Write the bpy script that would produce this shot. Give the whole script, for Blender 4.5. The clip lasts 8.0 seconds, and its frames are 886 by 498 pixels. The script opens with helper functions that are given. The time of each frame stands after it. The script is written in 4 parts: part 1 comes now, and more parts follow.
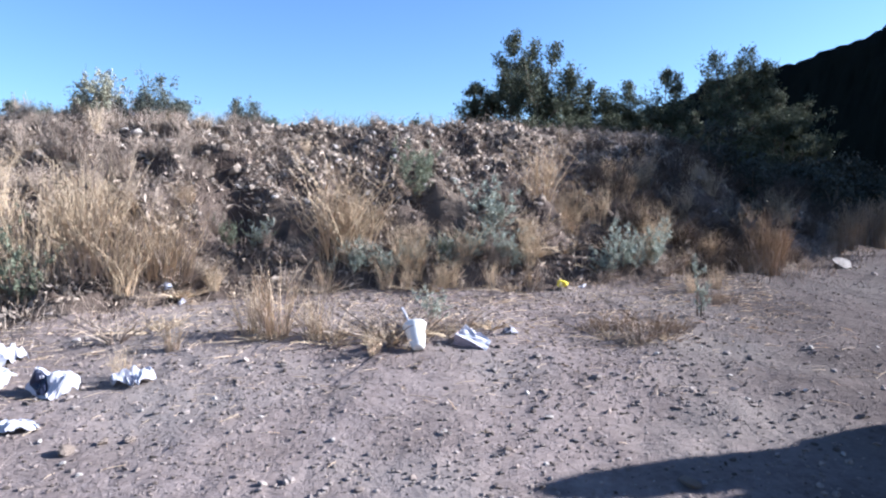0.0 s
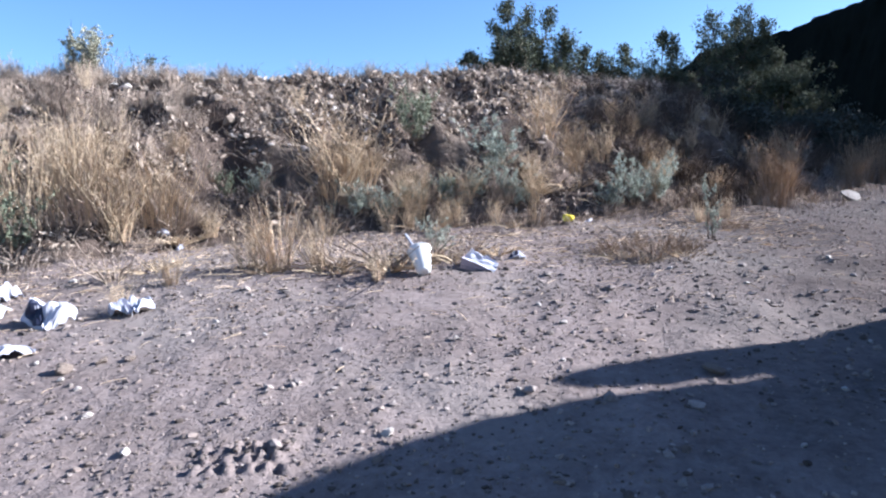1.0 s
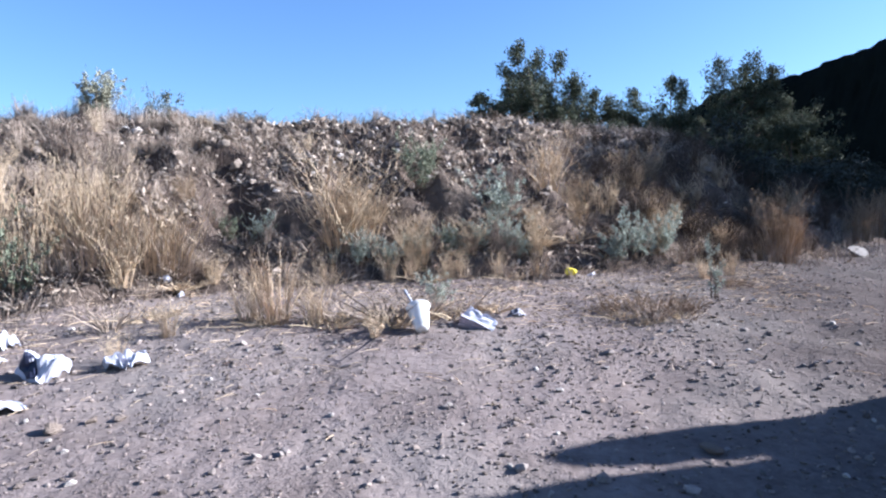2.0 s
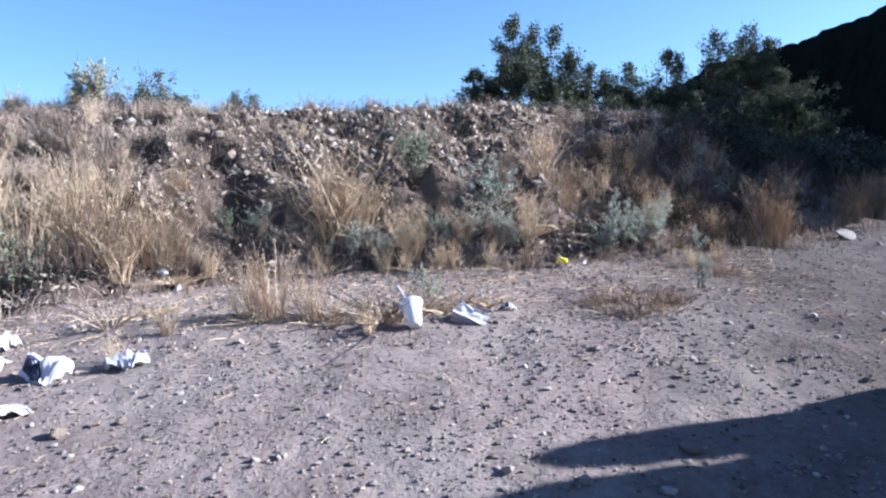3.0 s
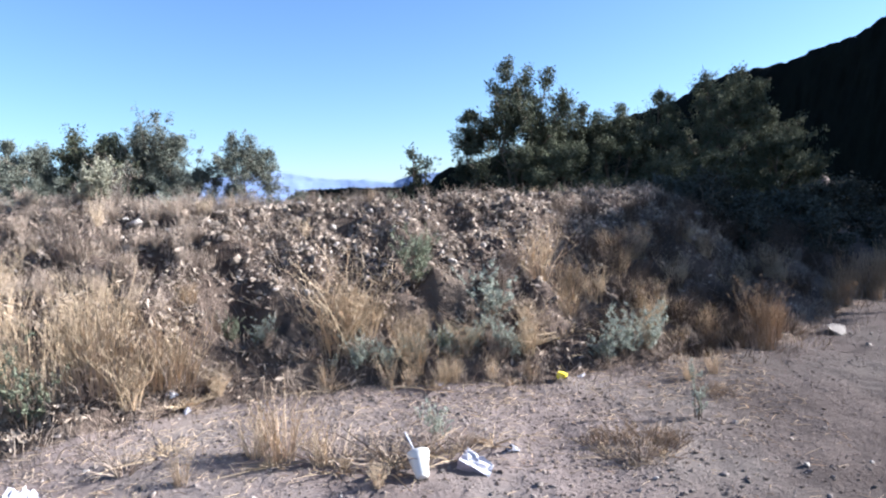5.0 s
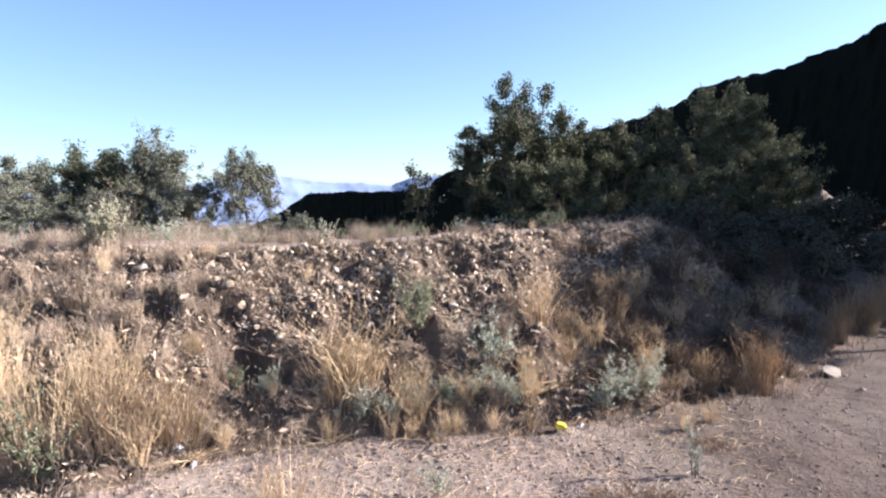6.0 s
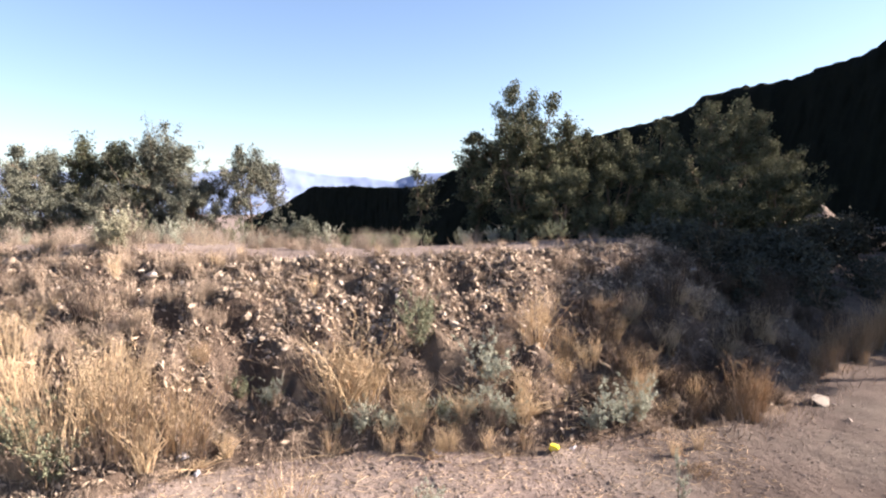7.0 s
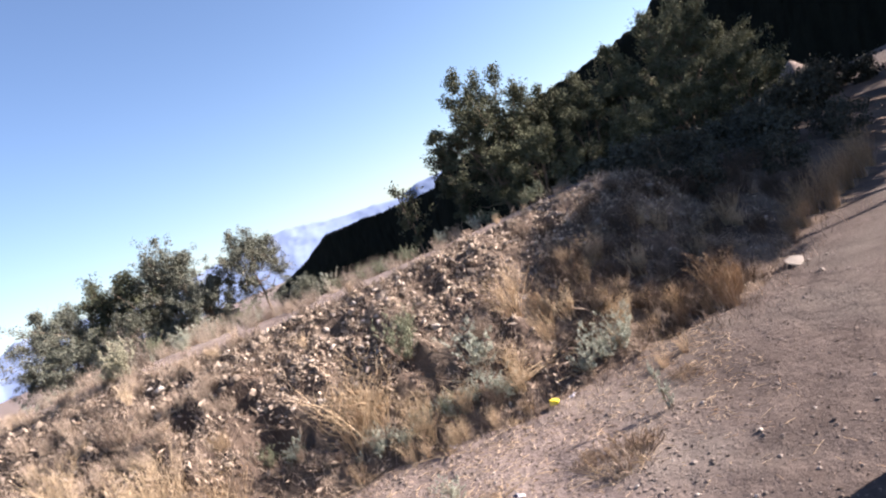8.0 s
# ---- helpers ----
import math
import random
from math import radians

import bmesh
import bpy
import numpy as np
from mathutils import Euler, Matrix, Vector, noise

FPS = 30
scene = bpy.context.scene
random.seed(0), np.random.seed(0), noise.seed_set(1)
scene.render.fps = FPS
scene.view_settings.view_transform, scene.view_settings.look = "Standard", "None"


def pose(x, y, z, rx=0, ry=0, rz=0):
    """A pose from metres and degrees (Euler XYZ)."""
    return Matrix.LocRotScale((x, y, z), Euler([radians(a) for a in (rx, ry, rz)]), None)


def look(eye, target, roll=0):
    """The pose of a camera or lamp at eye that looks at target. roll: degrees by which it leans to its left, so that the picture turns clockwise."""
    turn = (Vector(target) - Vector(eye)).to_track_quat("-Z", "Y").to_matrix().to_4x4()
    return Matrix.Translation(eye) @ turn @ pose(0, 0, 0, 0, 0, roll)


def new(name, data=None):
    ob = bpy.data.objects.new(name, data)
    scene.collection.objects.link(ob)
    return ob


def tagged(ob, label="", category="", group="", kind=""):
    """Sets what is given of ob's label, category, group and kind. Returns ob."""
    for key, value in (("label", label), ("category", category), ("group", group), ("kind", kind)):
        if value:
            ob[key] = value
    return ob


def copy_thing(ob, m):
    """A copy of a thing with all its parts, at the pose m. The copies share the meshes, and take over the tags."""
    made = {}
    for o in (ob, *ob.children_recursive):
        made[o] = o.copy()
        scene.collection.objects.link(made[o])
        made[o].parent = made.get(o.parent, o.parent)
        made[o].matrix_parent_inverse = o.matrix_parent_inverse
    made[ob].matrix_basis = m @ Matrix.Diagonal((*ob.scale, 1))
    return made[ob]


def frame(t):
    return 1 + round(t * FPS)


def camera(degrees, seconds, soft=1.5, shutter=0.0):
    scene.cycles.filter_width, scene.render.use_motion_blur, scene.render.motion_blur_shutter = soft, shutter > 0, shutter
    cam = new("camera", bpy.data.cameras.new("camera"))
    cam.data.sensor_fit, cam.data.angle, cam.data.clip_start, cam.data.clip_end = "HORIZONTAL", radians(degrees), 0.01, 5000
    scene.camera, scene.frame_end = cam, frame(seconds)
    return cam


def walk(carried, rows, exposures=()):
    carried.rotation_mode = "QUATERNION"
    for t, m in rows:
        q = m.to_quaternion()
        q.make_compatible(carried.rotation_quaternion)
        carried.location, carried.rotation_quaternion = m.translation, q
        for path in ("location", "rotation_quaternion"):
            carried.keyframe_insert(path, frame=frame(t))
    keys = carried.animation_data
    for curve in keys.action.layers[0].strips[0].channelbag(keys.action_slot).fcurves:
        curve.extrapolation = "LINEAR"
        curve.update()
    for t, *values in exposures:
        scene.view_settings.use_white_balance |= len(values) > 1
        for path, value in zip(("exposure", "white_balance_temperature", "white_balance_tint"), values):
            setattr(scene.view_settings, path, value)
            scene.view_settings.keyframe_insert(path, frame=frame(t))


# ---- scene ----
# ---- camera ----
cam = camera(67.2, 8.0, soft=2.25)
PATH = [
    (0, (0.08, -0.403, 0.929), (0.06, 1.59, 0.766), -0.87),
    (0.5, (0.046, -0.364, 0.687), (0.039, 1.629, 0.521), -2.34),
    (1, (0.043, -0.32, 0.583), (0.022, 1.669, 0.369), -3.02),
    (1.5, (0.074, -0.28, 0.62), (0.033, 1.717, 0.514), -1.69),
    (2.8, (0.124, -0.344, 0.822), (0.083, 1.649, 0.657), -2.4),
    (3, (0.136, -0.357, 0.84), (0.099, 1.634, 0.65), -2.44),
    (3.5, (0.148, -0.391, 0.98), (0.125, 1.601, 0.812), -2.53),
    (4, (0.166, -0.425, 1.211), (0.14, 1.566, 1.023), -1.09),
    (4.5, (0.139, -0.442, 1.447), (0.119, 1.548, 1.243), -1.27),
    (5, (0.096, -0.423, 1.649), (0.082, 1.571, 1.499), -2.52),
    (5.2, (0.085, -0.486, 1.724), (0.076, 1.511, 1.608), -2.35),
    (6.3, (0.094, -0.495, 2.18), (0.085, 1.5, 2.033), -2.48),
    (6.5, (0.102, -0.533, 2.245), (0.091, 1.464, 2.124), -1.48),
    (7, (0.077, -0.638, 2.278), (0.064, 1.356, 2.129), -0.38),
    (7.2, (0.057, -0.69, 2.277), (0.043, 1.305, 2.145), -3.66),
    (7.3, (0.052, -0.712, 2.267), (0.03, 1.283, 2.134), -9.4),
    (7.5, (0.1, -0.743, 2.287), (0.045, 1.25, 2.132), -18.78),
    (7.6, (0.181, -0.816, 2.289), (0.118, 1.177, 2.145), -21.052),
    (7.8, (0.45, -0.92, 2.285), (0.383, 1.075, 2.161), -23.396),
    (8, (0.848, -0.996, 2.235), (0.752, 0.997, 2.099), -22.94),
]
EXPOSURES = [(0, 2.02, 5150, 13), (3, 2.02, 5050, 13), (4, 1.97, 5000, 13), (4.5, 1.97, 5050, 13), (5, 2.1, 5400, 12), (6.5, 2.36, 6500, 19), (7, 2.39, 6850, 20), (7.5, 2.4, 6850, 20), (8, 2.21, 6400, 21)]
walk(cam, [(t, look(eye, target, roll)) for t, eye, target, roll in PATH], EXPOSURES)

# ---- sky and sun ----
SUN_AZ, SUN_EL = 86.0, 24.0  # degrees clockwise from +y, degrees up
world = bpy.data.worlds.new("sky")
scene.world = world
world.use_nodes = True
wn = world.node_tree
sky = wn.nodes.new("ShaderNodeTexSky")
sky.sky_type = "NISHITA"
sky.sun_disc = False
sky.sun_elevation = radians(SUN_EL)
sky.sun_rotation = radians(SUN_AZ)
sky.altitude = 600
sky.air_density = 1.0
sky.dust_density = 0.8
sky.ozone_density = 3.0
bg = wn.nodes["Background"]
bg.inputs[1].default_value = 0.05
wn.links.new(sky.outputs[0], bg.inputs[0])
sun_data = bpy.data.lights.new("sun", "SUN")
sun_data.energy, sun_data.angle, sun_data.color = 5.0, radians(0.6), (1.0, 0.91, 0.78)
sun = new("sun", sun_data)
sun_dir = Vector((math.sin(radians(SUN_AZ)) * math.cos(radians(SUN_EL)), math.cos(radians(SUN_AZ)) * math.cos(radians(SUN_EL)), math.sin(radians(SUN_EL))))
sun.matrix_world = look(sun_dir * 60, (0, 0, 0))


# ---- materials ----
def material(name, base, other, scale=8.0, fine=60.0, rough=0.9, bump=0.3, dist=0.01, contrast=1.0, third=None, vary=0.0, island=0.0, metal=0.0, translucent=0.0):
    """Two colours mixed by coarse and fine noise, with a fine bump; vary: by object, island: by loose piece."""
    m = bpy.data.materials.new(name)
    m.use_nodes = True
    n, l = m.node_tree.nodes, m.node_tree.links
    b = n["Principled BSDF"]
    b.inputs["Roughness"].default_value = rough
    b.inputs["Metallic"].default_value = metal
    b.inputs["Specular IOR Level"].default_value = 0.08 if translucent else 0.06 if rough > 0.88 else 0.25
    co = n.new("ShaderNodeTexCoord")
    a = n.new("ShaderNodeTexNoise")
    a.inputs["Scale"].default_value, a.inputs["Detail"].default_value, a.inputs["Roughness"].default_value = scale, 6, 0.65
    f = n.new("ShaderNodeTexNoise")
    f.inputs["Scale"].default_value, f.inputs["Detail"].default_value, f.inputs["Roughness"].default_value = fine, 5, 0.7
    l.new(co.outputs["Object"], a.inputs["Vector"])
    l.new(co.outputs["Object"], f.inputs["Vector"])
    mix = n.new("ShaderNodeMix")
    mix.data_type = "RGBA"
    mix.inputs["A"].default_value, mix.inputs["B"].default_value = (*base, 1), (*other, 1)
    half = n.new("ShaderNodeMath")
    half.operation = "MULTIPLY_ADD"
    half.inputs[1].default_value, half.inputs[2].default_value = 0.5, 0.0
    l.new(f.outputs["Fac"], half.inputs[0])
    both = n.new("ShaderNodeMath")
    both.operation = "MULTIPLY_ADD"
    both.inputs[1].default_value = 0.5
    l.new(a.outputs["Fac"], both.inputs[0])
    l.new(half.outputs[0], both.inputs[2])
    ramp = n.new("ShaderNodeMapRange")
    ramp.inputs["From Min"].default_value, ramp.inputs["From Max"].default_value = 0.5 - 0.16 / contrast, 0.5 + 0.16 / contrast
    l.new(both.outputs[0], ramp.inputs["Value"])
    l.new(ramp.outputs[0], mix.inputs["Factor"])
    out = mix.outputs["Result"]
    if third:
        spots = n.new("ShaderNodeTexNoise")
        spots.inputs["Scale"].default_value, spots.inputs["Detail"].default_value = scale * 0.31, 4
        l.new(co.outputs["Object"], spots.inputs["Vector"])
        cut = n.new("ShaderNodeMapRange")
        cut.inputs["From Min"].default_value, cut.inputs["From Max"].default_value = 0.48, 0.66
        l.new(spots.outputs["Fac"], cut.inputs["Value"])
        m2 = n.new("ShaderNodeMix")
        m2.data_type = "RGBA"
        l.new(cut.outputs[0], m2.inputs["Factor"])
        l.new(out, m2.inputs["A"])
        m2.inputs["B"].default_value = (*third, 1)
        out = m2.outputs["Result"]
    for amount, node, sock in ((vary, "ShaderNodeObjectInfo", "Random"), (island, "ShaderNodeNewGeometry", "Random Per Island")):
        if amount:
            src = n.new(node)
            rng = n.new("ShaderNodeMapRange")
            rng.inputs["To Min"].default_value, rng.inputs["To Max"].default_value = 1 - amount, 1 + amount
            l.new(src.outputs[sock], rng.inputs["Value"])
            hsv = n.new("ShaderNodeHueSaturation")
            l.new(out, hsv.inputs["Color"])
            l.new(rng.outputs[0], hsv.inputs["Value"])
            out = hsv.outputs["Color"]
    l.new(out, b.inputs["Base Color"])
    if bump:
        bp = n.new("ShaderNodeBump")
        bp.inputs["Strength"].default_value, bp.inputs["Distance"].default_value = bump, dist
        l.new(f.outputs["Fac"], bp.inputs["Height"])
        l.new(bp.outputs["Normal"], b.inputs["Normal"])
    if translucent:
        tr = n.new("ShaderNodeBsdfTranslucent")
        l.new(out, tr.inputs["Color"])
        add = n.new("ShaderNodeMixShader")
        add.inputs[0].default_value = translucent
        l.new(b.outputs[0], add.inputs[1])
        l.new(tr.outputs[0], add.inputs[2])
        l.new(add.outputs[0], n["Material Output"].inputs["Surface"])
    return m


DIRT = material("dry_dirt", (0.236, 0.19, 0.17), (0.124, 0.097, 0.086), 3.0, 26.0, 0.95, 0.6, 0.03, 1.3, third=(0.205, 0.172, 0.152))


def dim_right_side(m, shade):
    """Darkens the dirt towards +x, raggedly; lens dimming put into its colour."""
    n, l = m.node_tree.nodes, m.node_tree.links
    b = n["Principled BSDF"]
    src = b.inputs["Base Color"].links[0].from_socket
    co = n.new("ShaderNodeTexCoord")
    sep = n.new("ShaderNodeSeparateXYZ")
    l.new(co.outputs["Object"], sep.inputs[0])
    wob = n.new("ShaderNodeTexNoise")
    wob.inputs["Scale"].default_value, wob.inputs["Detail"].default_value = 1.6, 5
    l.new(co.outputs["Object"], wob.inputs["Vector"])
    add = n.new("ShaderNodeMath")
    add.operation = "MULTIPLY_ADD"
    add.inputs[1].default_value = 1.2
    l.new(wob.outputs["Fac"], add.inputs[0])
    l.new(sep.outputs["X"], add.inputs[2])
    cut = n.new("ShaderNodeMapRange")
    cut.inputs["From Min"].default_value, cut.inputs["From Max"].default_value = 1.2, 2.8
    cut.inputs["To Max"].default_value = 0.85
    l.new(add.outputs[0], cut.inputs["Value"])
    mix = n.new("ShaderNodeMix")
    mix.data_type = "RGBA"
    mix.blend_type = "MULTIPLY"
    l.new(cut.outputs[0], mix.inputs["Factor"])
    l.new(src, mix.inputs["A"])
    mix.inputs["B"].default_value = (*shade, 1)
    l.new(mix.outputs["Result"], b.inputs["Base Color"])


dim_right_side(DIRT, (0.375, 0.372, 0.37))
BANK = material("bank_soil", (0.125, 0.094, 0.075), (0.05, 0.037, 0.03), 4.0, 30.0, 0.95, 1.0, 0.02, 1.0, third=(0.13, 0.102, 0.08))
PEBBLE = material("pebbles", (0.25, 0.208, 0.182), (0.115, 0.094, 0.082), 20.0, 120.0, 0.85, 0.4, 0.003, island=0.5)
CRUMB = material("soil_crumbs", (0.215, 0.172, 0.146), (0.105, 0.083, 0.07), 20.0, 120.0, 0.95, 0.4, 0.003, island=0.6)
RUBBLE = material("rubble", (0.29, 0.238, 0.192), (0.125, 0.1, 0.08), 9.0, 70.0, 0.9, 0.5, 0.005, island=0.55)
FLAKE = material("dead_leaf", (0.47, 0.385, 0.305), (0.22, 0.175, 0.135), 6.0, 50.0, 0.85, 0.2, 0.002, island=0.5, translucent=0.15)
STONE = material("pale_stone", (0.47, 0.42, 0.37), (0.29, 0.25, 0.215), 30.0, 160.0, 0.85, 0.5, 0.004, vary=0.25)
CLOD = material("earth_clod", (0.26, 0.205, 0.165), (0.14, 0.11, 0.088), 25.0, 110.0, 0.95, 0.8, 0.006, vary=0.2)
STRAW = material("dry_straw", (0.69, 0.555, 0.395), (0.44, 0.34, 0.23), 9.0, 60.0, 0.8, 0.2, 0.002, vary=0.12, island=0.35, translucent=0.4)
RUST = material("rusty_straw", (0.43, 0.31, 0.2), (0.25, 0.175, 0.112), 9.0, 60.0, 0.8, 0.2, 0.002, vary=0.12, island=0.35, translucent=0.35)
PLUME = material("plume_straw", (0.37, 0.315, 0.26), (0.2, 0.168, 0.14), 9.0, 60.0, 0.85, 0.2, 0.002, vary=0.15, island=0.4, translucent=0.35)
TAN = material("tan_straw", (0.645, 0.515, 0.358), (0.375, 0.288, 0.191), 9.0, 60.0, 0.8, 0.2, 0.002, vary=0.12, island=0.35, translucent=0.4)
GREYSTRAW = material("grey_straw", (0.5, 0.405, 0.325), (0.25, 0.197, 0.155), 9.0, 60.0, 0.85, 0.2, 0.002, vary=0.15, island=0.4, translucent=0.35)
BROWNMAT = material("brown_dead_grass", (0.33, 0.24, 0.165), (0.17, 0.12, 0.082), 9.0, 60.0, 0.85, 0.2, 0.002, vary=0.1, island=0.4, translucent=0.3)
# dry twig taken darker, so its colour carries the shade of the bank
SHADETWIG = material("shade_dark_twig", (0.115, 0.085, 0.064), (0.06, 0.044, 0.034), 15.0, 80.0, 0.9, 0.3, 0.002, island=0.3)
TWIG = material("dry_twig", (0.22, 0.16, 0.11), (0.11, 0.08, 0.055), 15.0, 80.0, 0.85, 0.3, 0.002, island=0.25)
DUSTY = material("dusty_leaf", (0.4, 0.39, 0.29), (0.24, 0.235, 0.17), 9.0, 60.0, 0.8, 0.1, 0.001, vary=0.1, island=0.3, translucent=0.2)
SAGE = material("sage_leaf", (0.41, 0.435, 0.36), (0.25, 0.267, 0.218), 20.0, 90.0, 0.75, 0.1, 0.001, vary=0.1, island=0.3, translucent=0.2)
GREEN = material("green_leaf", (0.235, 0.25, 0.175), (0.125, 0.14, 0.092), 20.0, 90.0, 0.7, 0.1, 0.001, vary=0.1, island=0.35, translucent=0.25)
OLIVE = material("olive_leaf", (0.158, 0.165, 0.13), (0.08, 0.087, 0.07), 2.0, 30.0, 0.6, 0.1, 0.002, vary=0.15, island=0.25, translucent=0.2)
OAK = material("oak_leaf", (0.112, 0.117, 0.074), (0.05, 0.056, 0.034), 2.0, 30.0, 0.7, 0.1, 0.002, vary=0.15, island=0.25, translucent=0.15)
# leaf colour darkened to stand for the shade on the slope
SHADEBRUSH = material("shade_brush_leaf", (0.062, 0.062, 0.046), (0.032, 0.033, 0.024), 2.0, 30.0, 0.8, 0.1, 0.002, vary=0.2, island=0.3)
BARK = material("bark", (0.2, 0.155, 0.115), (0.1, 0.075, 0.055), 12.0, 60.0, 0.9, 0.7, 0.01)
# near-black: the deep shade on the hills is put into this colour
SHADESCRUB = material("shaded_chaparral", (0.007, 0.008, 0.005), (0.003, 0.004, 0.003), 0.25, 2.0, 0.95, 0.8, 0.4, island=0.3)
PAPER = material("white_paper", (0.47, 0.46, 0.5), (0.36, 0.35, 0.39), 12.0, 90.0, 0.7, 0.25, 0.002)
FOAM = material("white_foam", (0.7, 0.68, 0.65), (0.6, 0.585, 0.56), 9.0, 200.0, 0.6, 0.15, 0.001)
LILAC = material("lilac_print", (0.36, 0.28, 0.55), (0.5, 0.44, 0.66), 10.0, 90.0, 0.6, 0.1, 0.001)
HAZE = material("pale_blue_print", (0.42, 0.47, 0.56), (0.55, 0.58, 0.66), 10.0, 90.0, 0.6, 0.1, 0.001)
NAVY = material("dark_blue_print", (0.012, 0.014, 0.03), (0.025, 0.03, 0.06), 10.0, 90.0, 0.5, 0.1, 0.001)
# mauve board, its tone also holding the shade on the carton's front
MAUVE = material("shaded_mauve_board", (0.4, 0.31, 0.31), (0.3, 0.23, 0.24), 14.0, 90.0, 0.75, 0.2, 0.002)
YELLOW = material("yellow_plastic", (0.85, 0.72, 0.06), (0.72, 0.58, 0.04), 20.0, 90.0, 0.5, 0.15, 0.002)
TIN = material("dull_tin", (0.6, 0.6, 0.6), (0.4, 0.4, 0.41), 20.0, 90.0, 0.4, 0.2, 0.002, metal=0.7)
CARPAINT = material("car_paint", (0.1, 0.11, 0.13), (0.08, 0.085, 0.1), 2.0, 60.0, 0.3, 0.02, 0.001)
RUBBER = material("tyre_rubber", (0.02, 0.02, 0.02), (0.03, 0.028, 0.025), 10.0, 90.0, 0.8, 0.3, 0.003)
CARGLASS = material("tinted_glass", (0.02, 0.023, 0.025), (0.015, 0.017, 0.02), 2.0, 60.0, 0.08, 0.0, 0.001)


# ---- building helpers ----
def mesh_from(name, verts, faces, mat, smooth=False):
    me = bpy.data.meshes.new(name)
    me.from_pydata([tuple(v) for v in np.asarray(verts).tolist()], [], faces if isinstance(faces, list) else faces.tolist())
    if smooth:
        me.polygons.foreach_set("use_smooth", [True] * len(me.polygons))
    me.materials.append(mat)
    me.update()
    return me


def part(name, me, parent, label="", kind=""):
    ob = new(name, me)
    ob.parent = parent
    return tagged(ob, label, kind=kind)


def root(name, x, y, z, rz=0.0, scale=1.0, label="", category="", group="", kind=""):
    ob = new(name)
    ob.empty_display_size = 0.05
    ob.matrix_basis = pose(x, y, z, 0, 0, rz) @ Matrix.Scale(scale, 4)
    return tagged(ob, label, category, group, kind)


def hashed(ix, iy, seed):
    h = (ix.astype(np.int64) * 374761393 + iy.astype(np.int64) * 668265263 + seed * 982451653) & 0x7FFFFFFF
    h = ((h ^ (h >> 13)) * 1274126177) & 0x7FFFFFFF
    return ((h ^ (h >> 16)) & 0xFFFF) / 65535.0


def vnoise(x, y, seed=0):
    """Smooth value noise, -1 to 1."""
    x, y = np.asarray(x, float), np.asarray(y, float)
    ix, iy = np.floor(x), np.floor(y)
    u, v = x - ix, y - iy
    u, v = u * u * (3 - 2 * u), v * v * (3 - 2 * v)
    a, b = hashed(ix, iy, seed), hashed(ix + 1, iy, seed)
    c, d = hashed(ix, iy + 1, seed), hashed(ix + 1, iy + 1, seed)
    return 2 * ((a * (1 - u) + b * u) * (1 - v) + (c * (1 - u) + d * u) * v) - 1


# ---- the lie of the land ----
def foot_y(x):
    return np.interp(x, [-30, -6, -4, -2.5, -1.8, -0.5, 0.8, 1.5, 2.6, 3.3, 4.5, 5.5, 8, 12, 40], [1.5, 2.9, 3.3, 3.9, 4.45, 4.8, 4.75, 5.05, 5.4, 5.75, 7.0, 7.7, 10.5, 15, 40])


def crest_y(x):
    return np.interp(x, [-30, -4.5, -2.5, -0.4, 0.8, 2.4, 3.1, 4.5, 6, 8, 12, 40], [6.0, 6.4, 6.35, 6.6, 7.2, 8.3, 9.0, 10.5, 12, 14.5, 19, 44])


def base_z(x, y):
    return np.interp(y, [-400, -30, -2, 0, 2.2, 3.3, 4.9, 6.5, 10, 40, 400], [-12, -2.4, -0.58, -0.36, -0.1, 0.07, 0.20, 0.26, 0.4, 1, 1]) - 0.02 * np.clip(x, 0, 20)


HOLLOWS = ((-0.36, 5.2, 0.2, 0.17), (0.03, 5.32, 0.24, 0.2), (-0.12, 5.1, 0.16, 0.14), (-1.68, 5.15, 0.32, 0.26), (-1.98, 5.48, 0.24, 0.2), (-0.5, 5.95, 0.2, 0.15), (-1.25, 5.15, 0.24, 0.16), (2.15, 5.45, 0.26, 0.13), (2.6, 5.62, 0.22, 0.12), (0.7, 5.15, 0.16, 0.13), (1.3, 5.9, 0.2, 0.14), (0.2, 6.45, 0.2, 0.14), (-1.0, 6.2, 0.17, 0.12), (-2.6, 5.45, 0.2, 0.13), (-3.2, 5.2, 0.22, 0.13), (1.75, 6.6, 0.22, 0.15))


def in_hollow(x, y):
    return np.any([((x - hx) / hw) ** 2 + ((y - hy) / (hw * 0.55)) ** 2 < 0.7 for hx, hy, hw, _ in HOLLOWS], axis=0)


